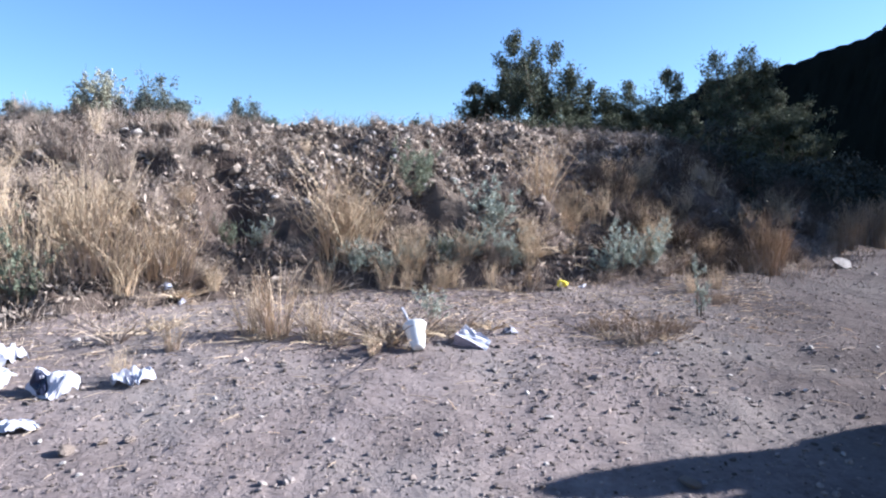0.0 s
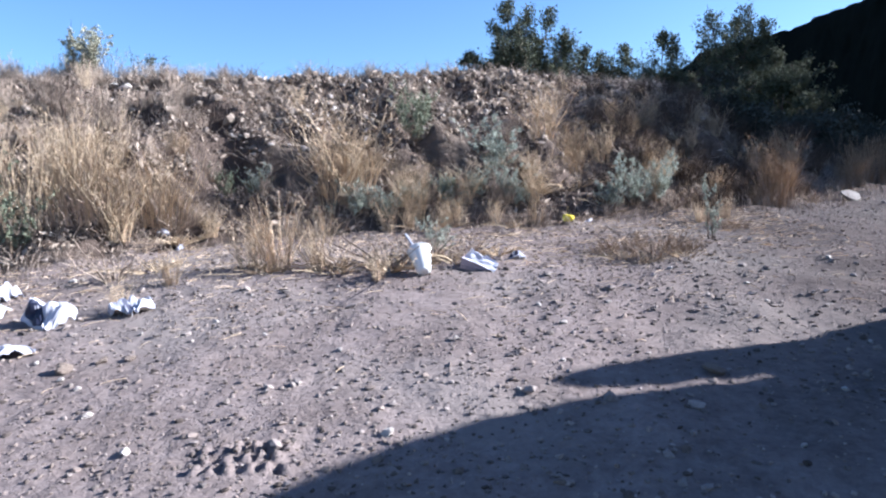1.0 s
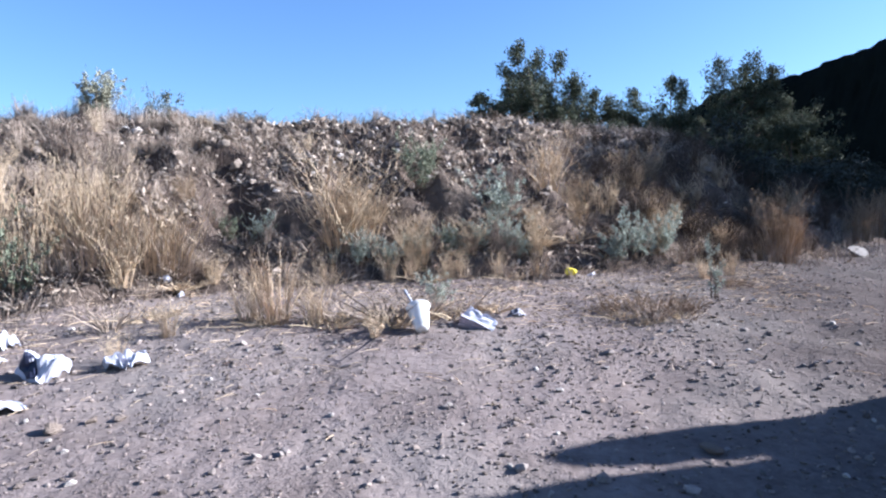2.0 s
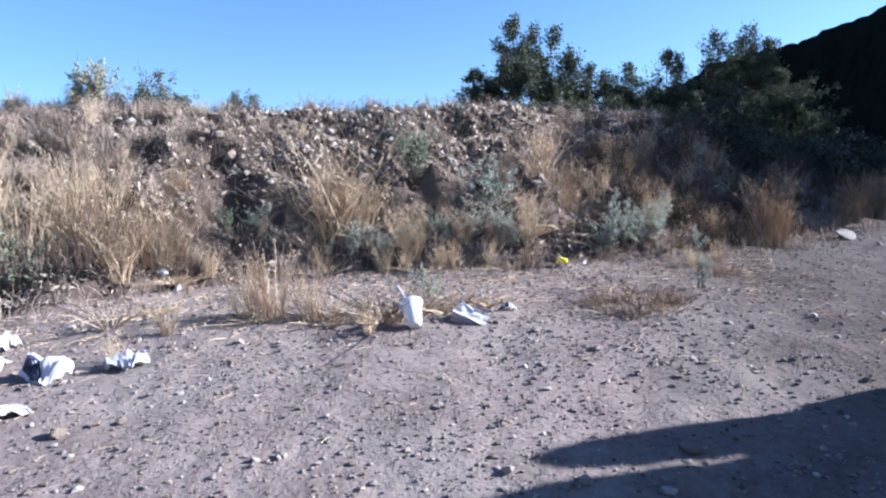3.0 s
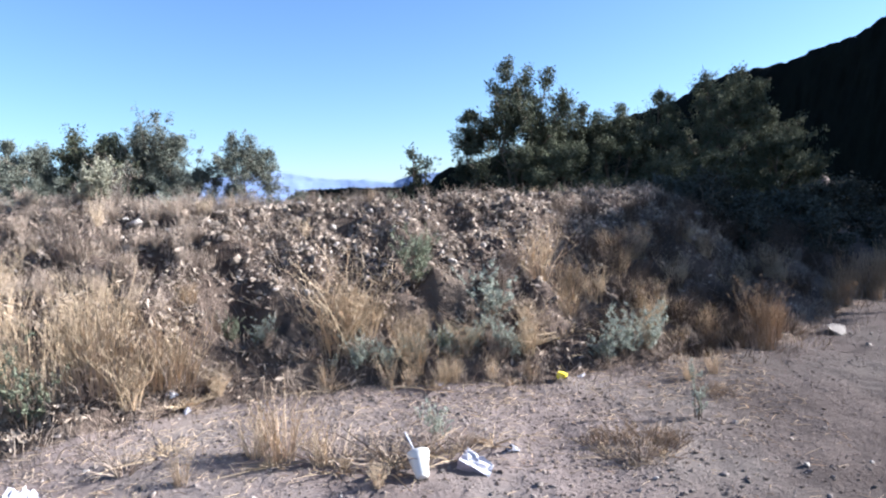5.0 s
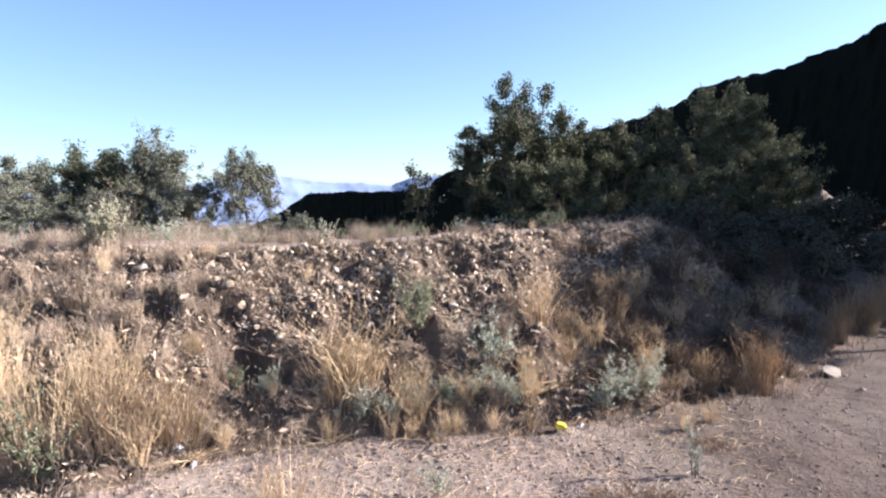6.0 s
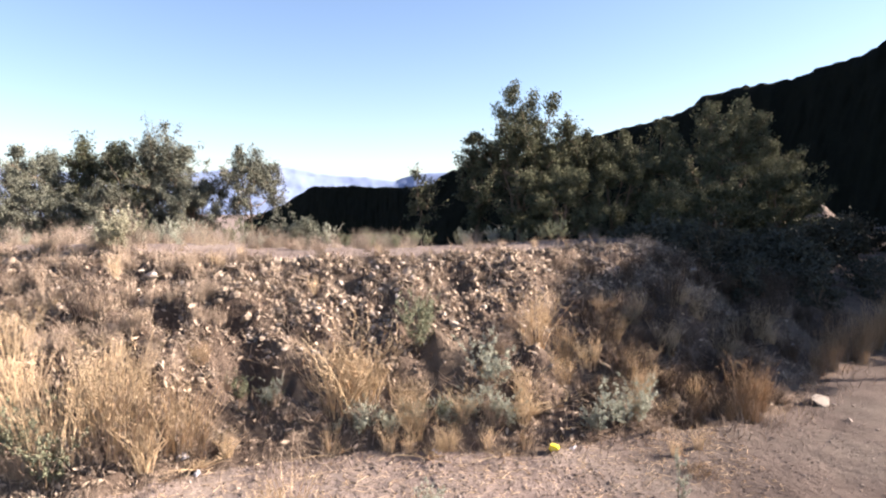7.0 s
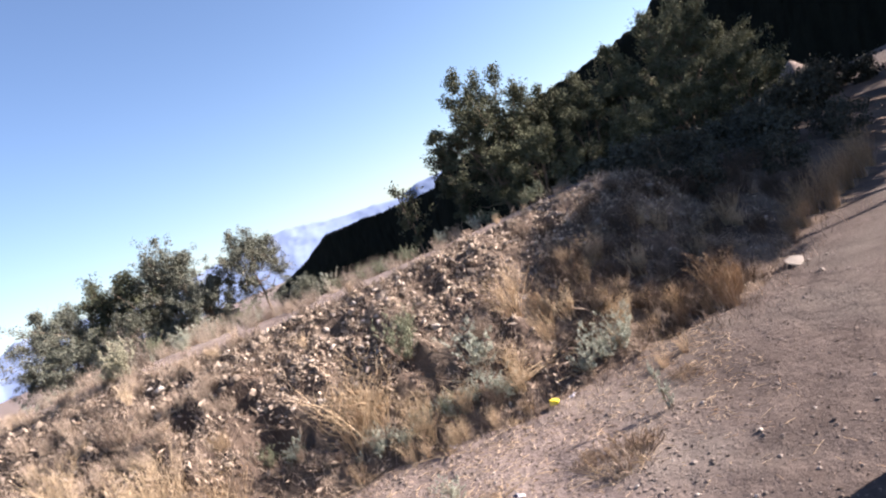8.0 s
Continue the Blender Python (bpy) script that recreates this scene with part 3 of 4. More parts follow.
# trees behind the terrace
TREES = (
    (101, -13.4, 21.0, 3.8, 4.4, OLIVE, "airy olive-green tree with drooping foliage", 10000, 0.06, 3, 0.15, 11, ((-0.3, 3.95), (0.7, 3.9))),
    (102, -11.8, 22.0, 4.05, 4.0, OAK, "dark green tree in the middle of a grove", 8000, 0.06, 3, 0.1, 10, ((-0.4, 4.3), (0.5, 4.15))),
    (103, -9.2, 21.2, 4.25, 3.3, OLIVE, "tallest olive-green tree of the grove", 9500, 0.06, 3, 0.1, 12, ((0.1, 4.75), (-0.5, 4.4), (0.7, 3.95))),
    (132, -10.5, 21.6, 4.05, 3.3, OAK, "dark green tree with its crown against its neighbours", 7000, 0.06, 3, 0.1, 10, ((-0.1, 4.15),)),
    (104, -7.9, 20.5, 3.1, 2.2, OLIVE, "low round olive-green tree", 5600, 0.055, 4, 0.1, 9, ()),
    (117, -10.4, 20.0, 2.9, 2.8, OLIVE, "low spreading grey-green bush", 5600, 0.055, 4, 0.1, 9, ()),
    (118, -12.7, 19.6, 2.8, 2.6, OLIVE, "low dusty green bush in tall grass", 5000, 0.055, 4, 0.1, 9, ()),
    (105, -6.3, 21.0, 3.75, 2.5, OLIVE, "solitary pale green tree with a thin trunk and open crown", 5200, 0.055, 1, 0.15, 10, ((-0.35, 4.0), (0.3, 3.85), (0.75, 3.35))),
    (106, 2.4, 21.0, 4.7, 3.5, OAK, "tall irregular dark green tree with spiky top", 13000, 0.062, 3, 0.0, 16, ((-0.2, 5.9), (-0.6, 5.2), (0.45, 5.6), (1.2, 5.6), (1.6, 4.8), (-1.5, 4.25))),
    (133, 1.05, 21.2, 3.8, 1.3, OAK, "slender dark green tree leaning outwards", 3600, 0.06, 2, 0.0, 8, ((-0.3, 4.2),)),
    (107, 3.9, 21.6, 4.2, 3.2, OAK, "dark green tree crowded among others", 7000, 0.06, 4, 0.0, 11, ((0.9, 4.45), (0.2, 4.6))),
    (108, 5.6, 21.3, 4.0, 3.3, OAK, "dark green bushy tree", 7000, 0.06, 4, 0.0, 11, ((0.35, 4.45), (-0.6, 4.25))),
    (109, 7.2, 22.0, 4.1, 3.0, OAK, "dark green tree with a pointed top", 7000, 0.06, 3, 0.0, 11, ((0.05, 4.95), (0.4, 4.6))),
    (110, 9.6, 22.0, 4.75, 3.7, OAK, "broad dark green tree before the shaded hill", 9500, 0.06, 4, 0.0, 13, ((-0.9, 5.6), (0.35, 5.65), (0.1, 5.2), (0.9, 5.0))),
    (111, 11.6, 23.0, 3.8, 3.4, OAK, "wide dull green bush on the terrace", 9000, 0.06, 5, 0.0, 12, ((-0.3, 4.1),)),
    (112, 3.5, 19.6, 3.2, 2.6, OAK, "low dark green bush before the trees", 6000, 0.055, 5, 0.0, 9, ()),
    (113, 8.0, 19.0, 2.8, 2.4, OAK, "low olive bush before the trees", 6000, 0.055, 5, 0.0, 9, ()),
    (114, 10.4, 20.0, 3.2, 3.0, OAK, "rounded dull green bush", 6400, 0.055, 5, 0.0, 10, ()),
    (115, -0.75, 20.0, 2.6, 0.8, OAK, "thin sapling with sparse leaves", 700, 0.07, 1, 0.0, 5, ((-0.1, 3.2), (0.35, 2.9))),
    (120, 6.2, 18.4, 2.5, 2.4, OAK, "low dusty bush on the terrace", 5000, 0.055, 5, 0.0, 9, ()),
    (137, -2.9, 13.0, 1.92, 1.15, OLIVE, "small round yellowish green bush on the terrace", 1500, 0.04, 4, 0.0, 8, ()),
)
for seed, x, y, top, w, mat, label, cnt, lf, st, dr, lo, tips in TREES:
    zb = z_at(x, y)
    kind = "bush" if "bush" in label.split() else "tree"
    tree(kind, seed, x, y, zb, top - zb, w, mat, label, int(cnt * (3.4 if mat is OLIVE else 2.6)), lf * (0.68 if mat is OLIVE else 0.76), st, dr, 0.3 if st == 1 else 0.04, kind, lo, 0.1, 1.35 if mat is OLIVE else 1.0, [(dx, up - zb) for dx, up in tips])

# dusty bushes on the rim of the bank
for seed, x, y, n, h, lean in ((126, -3.42, 6.3, 22, 0.56, 0.32), (127, -3.72, 6.75, 12, 0.36, 0.4)):
    leafy_shrub("bush", seed, n, h, 0.1, lean, DUSTY, "dusty grey-green bush on the rim of the bank", x, y, 0.014, 26)

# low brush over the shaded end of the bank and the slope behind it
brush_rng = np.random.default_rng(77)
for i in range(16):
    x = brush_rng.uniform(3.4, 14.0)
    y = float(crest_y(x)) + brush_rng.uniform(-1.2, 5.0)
    tree("bush", 140 + i, x, y, z_at(x, y) - 0.05, brush_rng.uniform(0.35, 0.75) * (1.5 if x > 8 else 1), brush_rng.uniform(0.8, 1.5), SHADEBRUSH, "low brush, coloured dark for shade, on the slope behind the bank", 2600, 0.05, 4, 0.0, 0.02, "bush", 8)
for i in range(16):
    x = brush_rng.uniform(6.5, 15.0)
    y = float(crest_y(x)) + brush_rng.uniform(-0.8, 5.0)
    tree("bush", 210 + i, x, y, z_at(x, y) - 0.05, brush_rng.uniform(0.6, 1.1), brush_rng.uniform(1.2, 2.0), SHADEBRUSH, "low brush, coloured dark for shade, on the slope behind the bank", 1800, 0.06, 4, 0.0, 0.02, "bush", 8)
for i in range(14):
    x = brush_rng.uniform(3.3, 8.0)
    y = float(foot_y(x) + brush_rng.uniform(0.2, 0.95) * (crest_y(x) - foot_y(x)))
    tree("bush", 180 + i, x, y, z_at(x, y) - 0.04, brush_rng.uniform(0.35, 0.8), brush_rng.uniform(0.6, 1.1), SHADEBRUSH, "small brush, coloured dark for shade, on the bank", 1100, 0.032, 3, 0.0, 0.02, "bush", 6)
# tall trees out of view, added to keep sun off the terrace growth
for seed, x, y, h, w in ((171, 15.0, 14.4, 6.0, 3.4), (172, 16.0, 16.6, 6.4, 3.6), (173, 18.4, 19.2, 8.8, 4.6), (174, 19.6, 21.6, 9.4, 5.0)):
    tree("tree", seed, x, y, z_at(x, y), h, w, OAK, "tall dark green tree added out of view at the lot's edge to cast shade", 8000, 0.1, 4, 0.0, 0.02, "tree", 14)
# unseen high-crowned trees added at the lot's edge to shade the bank's far end
for seed, x, y, h, w, low in ((121, 12.6, 7.8, 5.55, 2.1, 0.78), (131, 12.9, 9.3, 5.75, 2.7, 0.56), (122, 12.8, 11.2, 6.3, 3.2, 0.44), (123, 13.4, 13.0, 7.0, 3.4, 0.3), (124, 14.8, 12.2, 7.0, 3.6, 0.46), (125, 14.4, 10.2, 6.3, 2.8, 0.6)):
    tree("tree", seed, x, y, z_at(x, y), h, w, OAK, "tall dark green tree added out of view at the lot's edge to cast shade", 24000, 0.125, 3, 0.0, low, "tree", 20, 0.0, 1.05)


# ---- stones ----
GOLD = (1 + 5**0.5) / 2
ICO = np.array([(-1, GOLD, 0), (1, GOLD, 0), (-1, -GOLD, 0), (1, -GOLD, 0), (0, -1, GOLD), (0, 1, GOLD), (0, -1, -GOLD), (0, 1, -GOLD), (GOLD, 0, -1), (GOLD, 0, 1), (-GOLD, 0, -1), (-GOLD, 0, 1)]) / (1 + GOLD**2) ** 0.5
ICO_FACES = np.array([(0, 11, 5), (0, 5, 1), (0, 1, 7), (0, 7, 10), (0, 10, 11), (1, 5, 9), (5, 11, 4), (11, 10, 2), (10, 7, 6), (7, 1, 8), (3, 9, 4), (3, 4, 2), (3, 2, 6), (3, 6, 8), (3, 8, 9), (4, 9, 5), (2, 4, 11), (6, 2, 10), (8, 6, 7), (9, 8, 1)])


def scattered_stones(name, xs, ys, sizes, mat, seed, flat=0.65, sink=0.25, shard=0.6):
    """Many small angular stones in one mesh, each turned and dented its own way."""
    rng = np.random.default_rng(seed)
    n = len(xs)
    q = rng.normal(size=(n, 4))
    q /= np.linalg.norm(q, axis=1, keepdims=True)
    w, a, b, c = q.T
    R = np.stack([1 - 2 * (b * b + c * c), 2 * (a * b - c * w), 2 * (a * c + b * w), 2 * (a * b + c * w), 1 - 2 * (a * a + c * c), 2 * (b * c - a * w), 2 * (a * c - b * w), 2 * (b * c + a * w), 1 - 2 * (a * a + b * b)], 1).reshape(n, 3, 3)
    shape = ICO[None] * rng.uniform(0.6, 1.25, (n, 12, 1)) * rng.uniform(shard, 1.25, (n, 1, 3))
    v = np.einsum("nij,nkj->nki", R, shape) * np.asarray(sizes)[:, None, None]
    v[..., 2] *= flat
    z = land(xs, ys) + np.asarray(sizes) * flat * (1 - 2 * sink) * 0.7
    v += np.stack([xs, ys, z], -1)[:, None]
    f = (np.arange(n)[:, None, None] * 12 + ICO_FACES[None]).reshape(-1, 3)
    return new(name, mesh_from(name, v.reshape(-1, 3), f, mat))


def stone_mesh(seed, mat):
    """One larger stone: a dented, chipped lump."""
    rng = np.random.default_rng(seed)
    bm = bmesh.new()
    bmesh.ops.create_icosphere(bm, subdivisions=2, radius=1)
    cuts = rng.normal(size=(9, 3))
    cuts /= np.linalg.norm(cuts, axis=1, keepdims=True)
    depth = rng.uniform(0.38, 0.75, 9)
    for v in bm.verts:
        p = np.array(v.co)
        for c, d in zip(cuts, depth):
            over = p @ c - d
            if over > 0:
                p = p - c * over * 0.97
        v.co = Vector(p * (1 + rng.normal(0, 0.03)) * np.array([1, 0.8, 0.62]))
    me = bpy.data.meshes.new("stone")
    bm.to_mesh(me)
    bm.free()
    me.materials.append(mat)
    return me


rng = np.random.default_rng(7)


def lot_points(n, rng, x0, x1, y0, y1, gap=0.0):
    x, y = rng.uniform(x0, x1, n * 2), rng.uniform(y0, y1, n * 2)
    keep = y < foot_y(x) - gap
    return x[keep][:n], y[keep][:n]


def bank_points(n, rng, x0, x1, s0, s1):
    x, s = rng.uniform(x0, x1, n), rng.uniform(s0, s1, n)
    return x, foot_y(x) + s * (crest_y(x) - foot_y(x))


px, py = lot_points(17000, rng, -3.8, 4.4, 1.0, 6.4)
patch = vnoise(px * 1.4, py * 1.4, 44) > rng.uniform(-1.0, 0.6, len(px))
patch &= rng.uniform(size=len(px)) < np.interp(px, [1.0, 2.2], [1, 0.35])
tagged(scattered_stones("gravel", px[patch], py[patch], rng.lognormal(-5.12, 0.52, patch.sum()).clip(0.003, 0.028), PEBBLE, 8), "grey-brown gravel strewn over the dirt lot", "gravel", kind="stuff")
bx, by = bank_points(11500, rng, -5.5, 5.0, 0.05, 1.06)
dens = np.interp((by - foot_y(bx)) / (crest_y(bx) - foot_y(bx)), [0, 0.45, 0.6, 1], [0.25, 0.4, 1, 1]) * np.interp(bx, [-5, -3, -2, 0.3, 1.5, 3], [0.45, 0.6, 1, 0.85, 0.45, 0.3])
keep = (rng.uniform(size=len(bx)) < dens) & ~in_hollow(bx, by)
tagged(scattered_stones("rubble", bx[keep], by[keep], rng.lognormal(-3.98, 0.55, keep.sum()).clip(0.008, 0.07), RUBBLE, 9, 0.9, 0.2, 0.25), "tan clods and broken stones covering the bank", "rubble", kind="stuff")

cx, cy = lot_points(22000, rng, -3.4, 3.6, 1.2, 5.6)
crumb = vnoise(cx * 2.1 + 7, cy * 2.1, 45) > rng.uniform(-1.1, 0.5, len(cx))
crumb &= rng.uniform(size=len(cx)) < np.interp(cx, [1.0, 2.2], [1, 0.3])
kx, ky = lot_points(230, rng, -3.2, 3.6, 1.3, 4.7)
lump = vnoise(kx * 1.1 + 3, ky * 1.1, 47) > rng.uniform(-0.9, 0.9, len(kx))
lump &= rng.uniform(size=len(kx)) < np.interp(kx, [1.2, 2.4], [1, 0.4])
tagged(scattered_stones("earth_lumps", kx[lump], ky[lump], rng.lognormal(-4.3, 0.4, lump.sum()).clip(0.008, 0.03), CRUMB, 13, 0.55, 0.28, 0.4), "lumps of dry earth strewn over the dirt lot", "earth lumps", kind="stuff")
tagged(scattered_stones("soil_crumbs", cx[crumb], cy[crumb], rng.lognormal(-5.0, 0.45, crumb.sum()).clip(0.0025, 0.018), CRUMB, 12, 0.7, 0.3, 0.4), "brown crumbs of loose soil over the dirt lot", "soil", kind="stuff")
STONES = [stone_mesh(60 + i, STONE) for i in range(5)]
CLODS = [stone_mesh(80 + i, CLOD) for i in range(3)]


def stone(x, y, r, me, label, group, rz=0.0, category="stone"):
    ob = new(category, me)
    ob.matrix_basis = pose(x, y, z_at(x, y) + r * 0.28, rng.uniform(-20, 20), rng.uniform(-20, 20), rz) @ Matrix.Scale(r, 4)
    return tagged(ob, label, category, group)


for x, y, r in ((0.51, 2.47, 0.022), (0.44, 2.74, 0.02), (-0.95, 1.57, 0.022), (-1.19, 1.82, 0.022), (-0.17, 1.6, 0.024), (-2.16, 3.5, 0.028), (0.05, 2.35, 0.016), (-0.42, 2.3, 0.018), (1.5, 2.95, 0.018), (1.78, 2.75, 0.02), (0.9, 2.95, 0.017), (2.1, 3.3, 0.022), (1.95, 3.9, 0.024), (-0.55, 3.13, 0.018), (-1.05, 2.7, 0.018), (-1.35, 2.05, 0.02), (-1.65, 2.3, 0.018), (0.25, 1.85, 0.014), (1.2, 3.2, 0.02)):
    stone(x, y, r, STONES[int(rng.integers(5))], "small pale stone lying on the dirt", "stones on the lot", rng.uniform(0, 360))
for _ in range(40):
    x, y = rng.uniform(-2.6, 3.4), rng.uniform(1.4, 4.4)
    if y < foot_y(x) - 0.1:
        stone(x, y, rng.uniform(0.009, 0.018), STONES[int(rng.integers(5))], "small grey stone lying on the dirt", "stones on the lot", rng.uniform(0, 360))
for x, y, r in ((0.95, 1.97, 0.045), (-1.5, 2.22, 0.05), (-1.38, 2.3, 0.035), (-1.28, 2.33, 0.03), (1.9, 2.5, 0.025), (0.3, 2.2, 0.022)):
    stone(x, y, r, CLODS[int(rng.integers(3))], "brown clod of dry earth on the lot", "earth clods", rng.uniform(0, 360), "clod")
for x, y, r in ((-0.41, 6.5, 0.055), (-2.86, 5.9, 0.1), (-2.2, 5.77, 0.055), (-2.02, 5.97, 0.055), (0.07, 5.6, 0.045), (2.16, 7.41, 0.09), (3.38, 8.37, 0.09), (0.3, 6.35, 0.06), (-1.45, 5.9, 0.04), (-0.9, 6.15, 0.045), (-0.6, 6.2, 0.05), (0.15, 5.85, 0.07)):
    stone(x, y, r, STONES[int(rng.integers(5))], "pale stone bedded in the earth bank", "stones in the bank", rng.uniform(0, 360))
for _ in range(130):
    x = rng.choice([rng.uniform(-3.8, 2.4), rng.uniform(-2.2, 0.2)])
    y = foot_y(x) + rng.uniform(0.38, 1.0) * (crest_y(x) - foot_y(x))
    stone(x, float(y), rng.uniform(0.02, 0.05), STONES[int(rng.integers(5))], "pale stone bedded in the earth bank", "stones in the bank", rng.uniform(0, 360))
ROCK = material("grey_rock", (0.27, 0.24, 0.215), (0.19, 0.167, 0.148), 14.0, 90.0, 0.9, 0.5, 0.006)
foot_rock = stone(3.92, 6.18, 0.15, stone_mesh(61, ROCK), "pale grey lump of rock at the foot of the bank", "stones on the lot", 20, "rock")
foot_rock.matrix_basis = pose(3.9, 6.08, z_at(3.9, 6.08) + 0.04, 6, 8, 20) @ Matrix.Diagonal((0.2, 0.14, 0.13, 1))
stone(4.34, 7.52, 0.08, STONES[2], "pale rock low on the shaded bank", "stones in the bank", 50, "rock")


# ---- plants on and below the bank ----
def again(ob, x, y, size, rz, label=""):
    c = copy_thing(ob, pose(x, y, z_at(x, y), rng.uniform(-6, 6), rng.uniform(-6, 6), rz) @ Matrix.Scale(size, 4))
    return tagged(c, label)


big_grass = dry_grass("dry_grass", 201, 120, 0.72, 0.24, 0.38, TAN, "large tuft of tall straw-coloured dead grass on the bank", -2.4, 4.28)
for x, y, k, r in ((-2.85, 4.2, 0.95, 40), (-2.02, 4.48, 0.85, 120), (-2.6, 4.5, 0.95, 200), (-3.3, 4.4, 0.85, 290)):
    again(big_grass, x, y, k, r)
small_grass = dry_grass("dry_grass", 202, 44, 0.5, 0.08, 0.5, STRAW, "small tuft of pale straw grass at the edge of the lot", -0.98, 3.55)
for x, y, k, r in ((-0.72, 3.48, 0.7, 90), (-1.15, 3.62, 0.7, 200), (-0.42, 4.75, 0.6, 310), (-1.5, 3.3, 0.45, 10), (-1.62, 2.95, 0.4, 77), (2.2, 4.9, 0.45, 130), (1.95, 4.75, 0.4, 20), (-0.25, 4.72, 0.45, 80), (0.1, 4.74, 0.5, 190), (0.4, 4.76, 0.45, 260), (-0.9, 4.72, 0.5, 15), (0.72, 4.8, 0.4, 340), (-0.35, 3.2, 0.35, 50)):
    again(small_grass, x, y, k, r)
grey_grass = dry_grass("dry_grass", 203, 80, 0.42, 0.16, 0.5, GREYSTRAW, "greyish tuft of withered grass on the bank", -3.2, 5.4)
rust_grass = dry_grass("dry_grass", 204, 90, 0.66, 0.1, 0.32, RUST, "rust-coloured upright dry grass at the foot of the bank", 2.92, 5.55)
for x, y, k, r in ((3.08, 5.68, 0.6, 100), (2.7, 5.5, 0.4, 200), (2.5, 5.62, 0.35, 20), (4.6, 7.15, 0.75, 20), (4.9, 7.5, 0.9, 50), (5.2, 7.6, 0.95, 140), (5.5, 7.95, 0.9, 10), (5.8, 8.2, 1.0, 90), (6.2, 8.6, 1.0, 200), (6.6, 9.0, 1.0, 260), (4.35, 6.95, 0.6, 300)):
    again(rust_grass, x, y, k, r)
plume_grass = dry_grass("plume_grass", 206, 50, 0.66, 0.16, 0.45, PLUME, "tall grey-tan plumed grass on top of the bank", -3.9, 7.6, 0.0045)
mat_grass = dry_grass("dry_grass", 205, 110, 0.15, 0.22, 1.0, BROWNMAT, "flat mat of withered brown grass on the lot", 1.22, 3.6)
mid_weed = dry_weed("dry_weed", 211, 46, 0.85, 0.12, 0.7, TAN, "big yellowed branching weed on the bank", -0.85, 4.98, 0.0052, 5)
again(mid_weed, -3.6, 4.9, 0.6, 170), again(mid_weed, -2.2, 4.2, 0.55, 270), again(mid_weed, -0.62, 5.1, 0.7, 130)
tan_weed = dry_weed("dry_weed", 212, 36, 0.62, 0.12, 0.55, TAN, "golden-brown branching dead weed on the bank", 0.95, 5.75, 0.0048)
again(tan_weed, 1.15, 5.5, 0.6, 80), again(tan_weed, 1.22, 5.95, 0.75, 210), again(tan_weed, 0.75, 5.2, 0.55, 33)
low_weed = dry_weed("dry_weed", 213, 26, 0.24, 0.05, 2.1, GREYSTRAW, "sprawling dry weed with bare crooked stems on the dirt", -0.32, 3.5, 0.0062, 3)
sprawl = dry_weed("dry_weed", 214, 22, 0.13, 0.06, 4.2, TAN, "dead weed with long bare stems lying over the dirt", -0.28, 3.42, 0.0068, 2)
again(sprawl, 0.06, 3.5, 0.85, 140), again(sprawl, -0.62, 3.42, 0.8, 40), again(sprawl, 0.33, 3.66, 0.6, 250), again(sprawl, -1.0, 3.5, 0.7, 300), again(sprawl, 1.0, 3.5, 0.55, 100), again(sprawl, -1.75, 3.7, 0.8, 200), again(sprawl, -0.1, 4.7, 0.9, 20), again(sprawl, 0.5, 4.72, 0.7, 120)
again(low_weed, -0.08, 3.55, 0.8, 140), again(low_weed, -0.62, 3.5, 0.7, 40), again(low_weed, 0.15, 3.62, 0.6, 250), again(low_weed, -1.9, 3.45, 0.8, 100)
again(mat_grass, 1.0, 3.68, 0.5, 90), again(mat_grass, 1.42, 3.68, 0.6, 200), again(low_weed, 1.2, 3.42, 0.5, 30), again(sprawl, 1.1, 3.36, 0.45, 80), again(sprawl, 1.35, 3.45, 0.4, 200), again(mat_grass, 2.05, 4.45, 0.6, 60)
sage = leafy_shrub("sage_shrub", 221, 16, 0.5, 0.06, 0.55, SAGE, "pale grey-green leafy shrub on the bank", 0.46, 5.25, 0.0115, 29)
again(sage, 1.56, 5.08, 0.85, 60), again(sage, 1.36, 5.0, 0.7, 190), again(sage, 1.78, 5.18, 0.85, 300), again(sage, 0.52, 4.98, 0.65, 120), again(sage, -0.62, 4.88, 0.55, 20), again(sage, -0.02, 3.78, 0.5, 45), again(sage, -1.45, 4.95, 0.5, 250)
green = leafy_shrub("green_shrub", 222, 14, 0.5, 0.05, 0.5, GREEN, "dull green leafy shrub on the bank", -0.2, 5.5)
again(green, -2.8, 4.02, 0.95, 60), again(green, -3.1, 4.1, 1.0, 160), again(green, -1.5, 5.03, 0.5, 220), again(green, -0.15, 5.8, 0.7, 300), again(green, 0.05, 4.95, 0.5, 100), again(green, -1.77, 5.15, 0.55, 10)
spike = leafy_shrub("spike_weed", 223, 8, 0.42, 0.03, 0.09, SAGE, "single upright grey-green weed on the dirt", 1.74, 3.98, 0.0075, 20)

# smaller growth strewn over the bank
for _ in range(190):
    x = rng.uniform(-5.2, 5.4)
    s = rng.uniform(0.02, 1.02)
    y = float(foot_y(x) + s * (crest_y(x) - foot_y(x)))
    if s > 0.85 and x > -2.0 or (-1.95 < x < -1.0 and s < 0.7) or in_hollow(x, y):
        continue
    if x < -2.0:
        src = (grey_grass, big_grass, grey_grass, small_grass)[int(rng.integers(4))]
    elif x < 1.6:
        src = (grey_grass, low_weed, small_grass, mid_weed, low_weed, grey_grass)[int(rng.integers(6))]
        if rng.uniform() < 0.6:
            continue
    else:
        src = (grey_grass, tan_weed, tan_weed, grey_grass, low_weed)[int(rng.integers(5))]
        if s > 0.5:
            src = low_weed
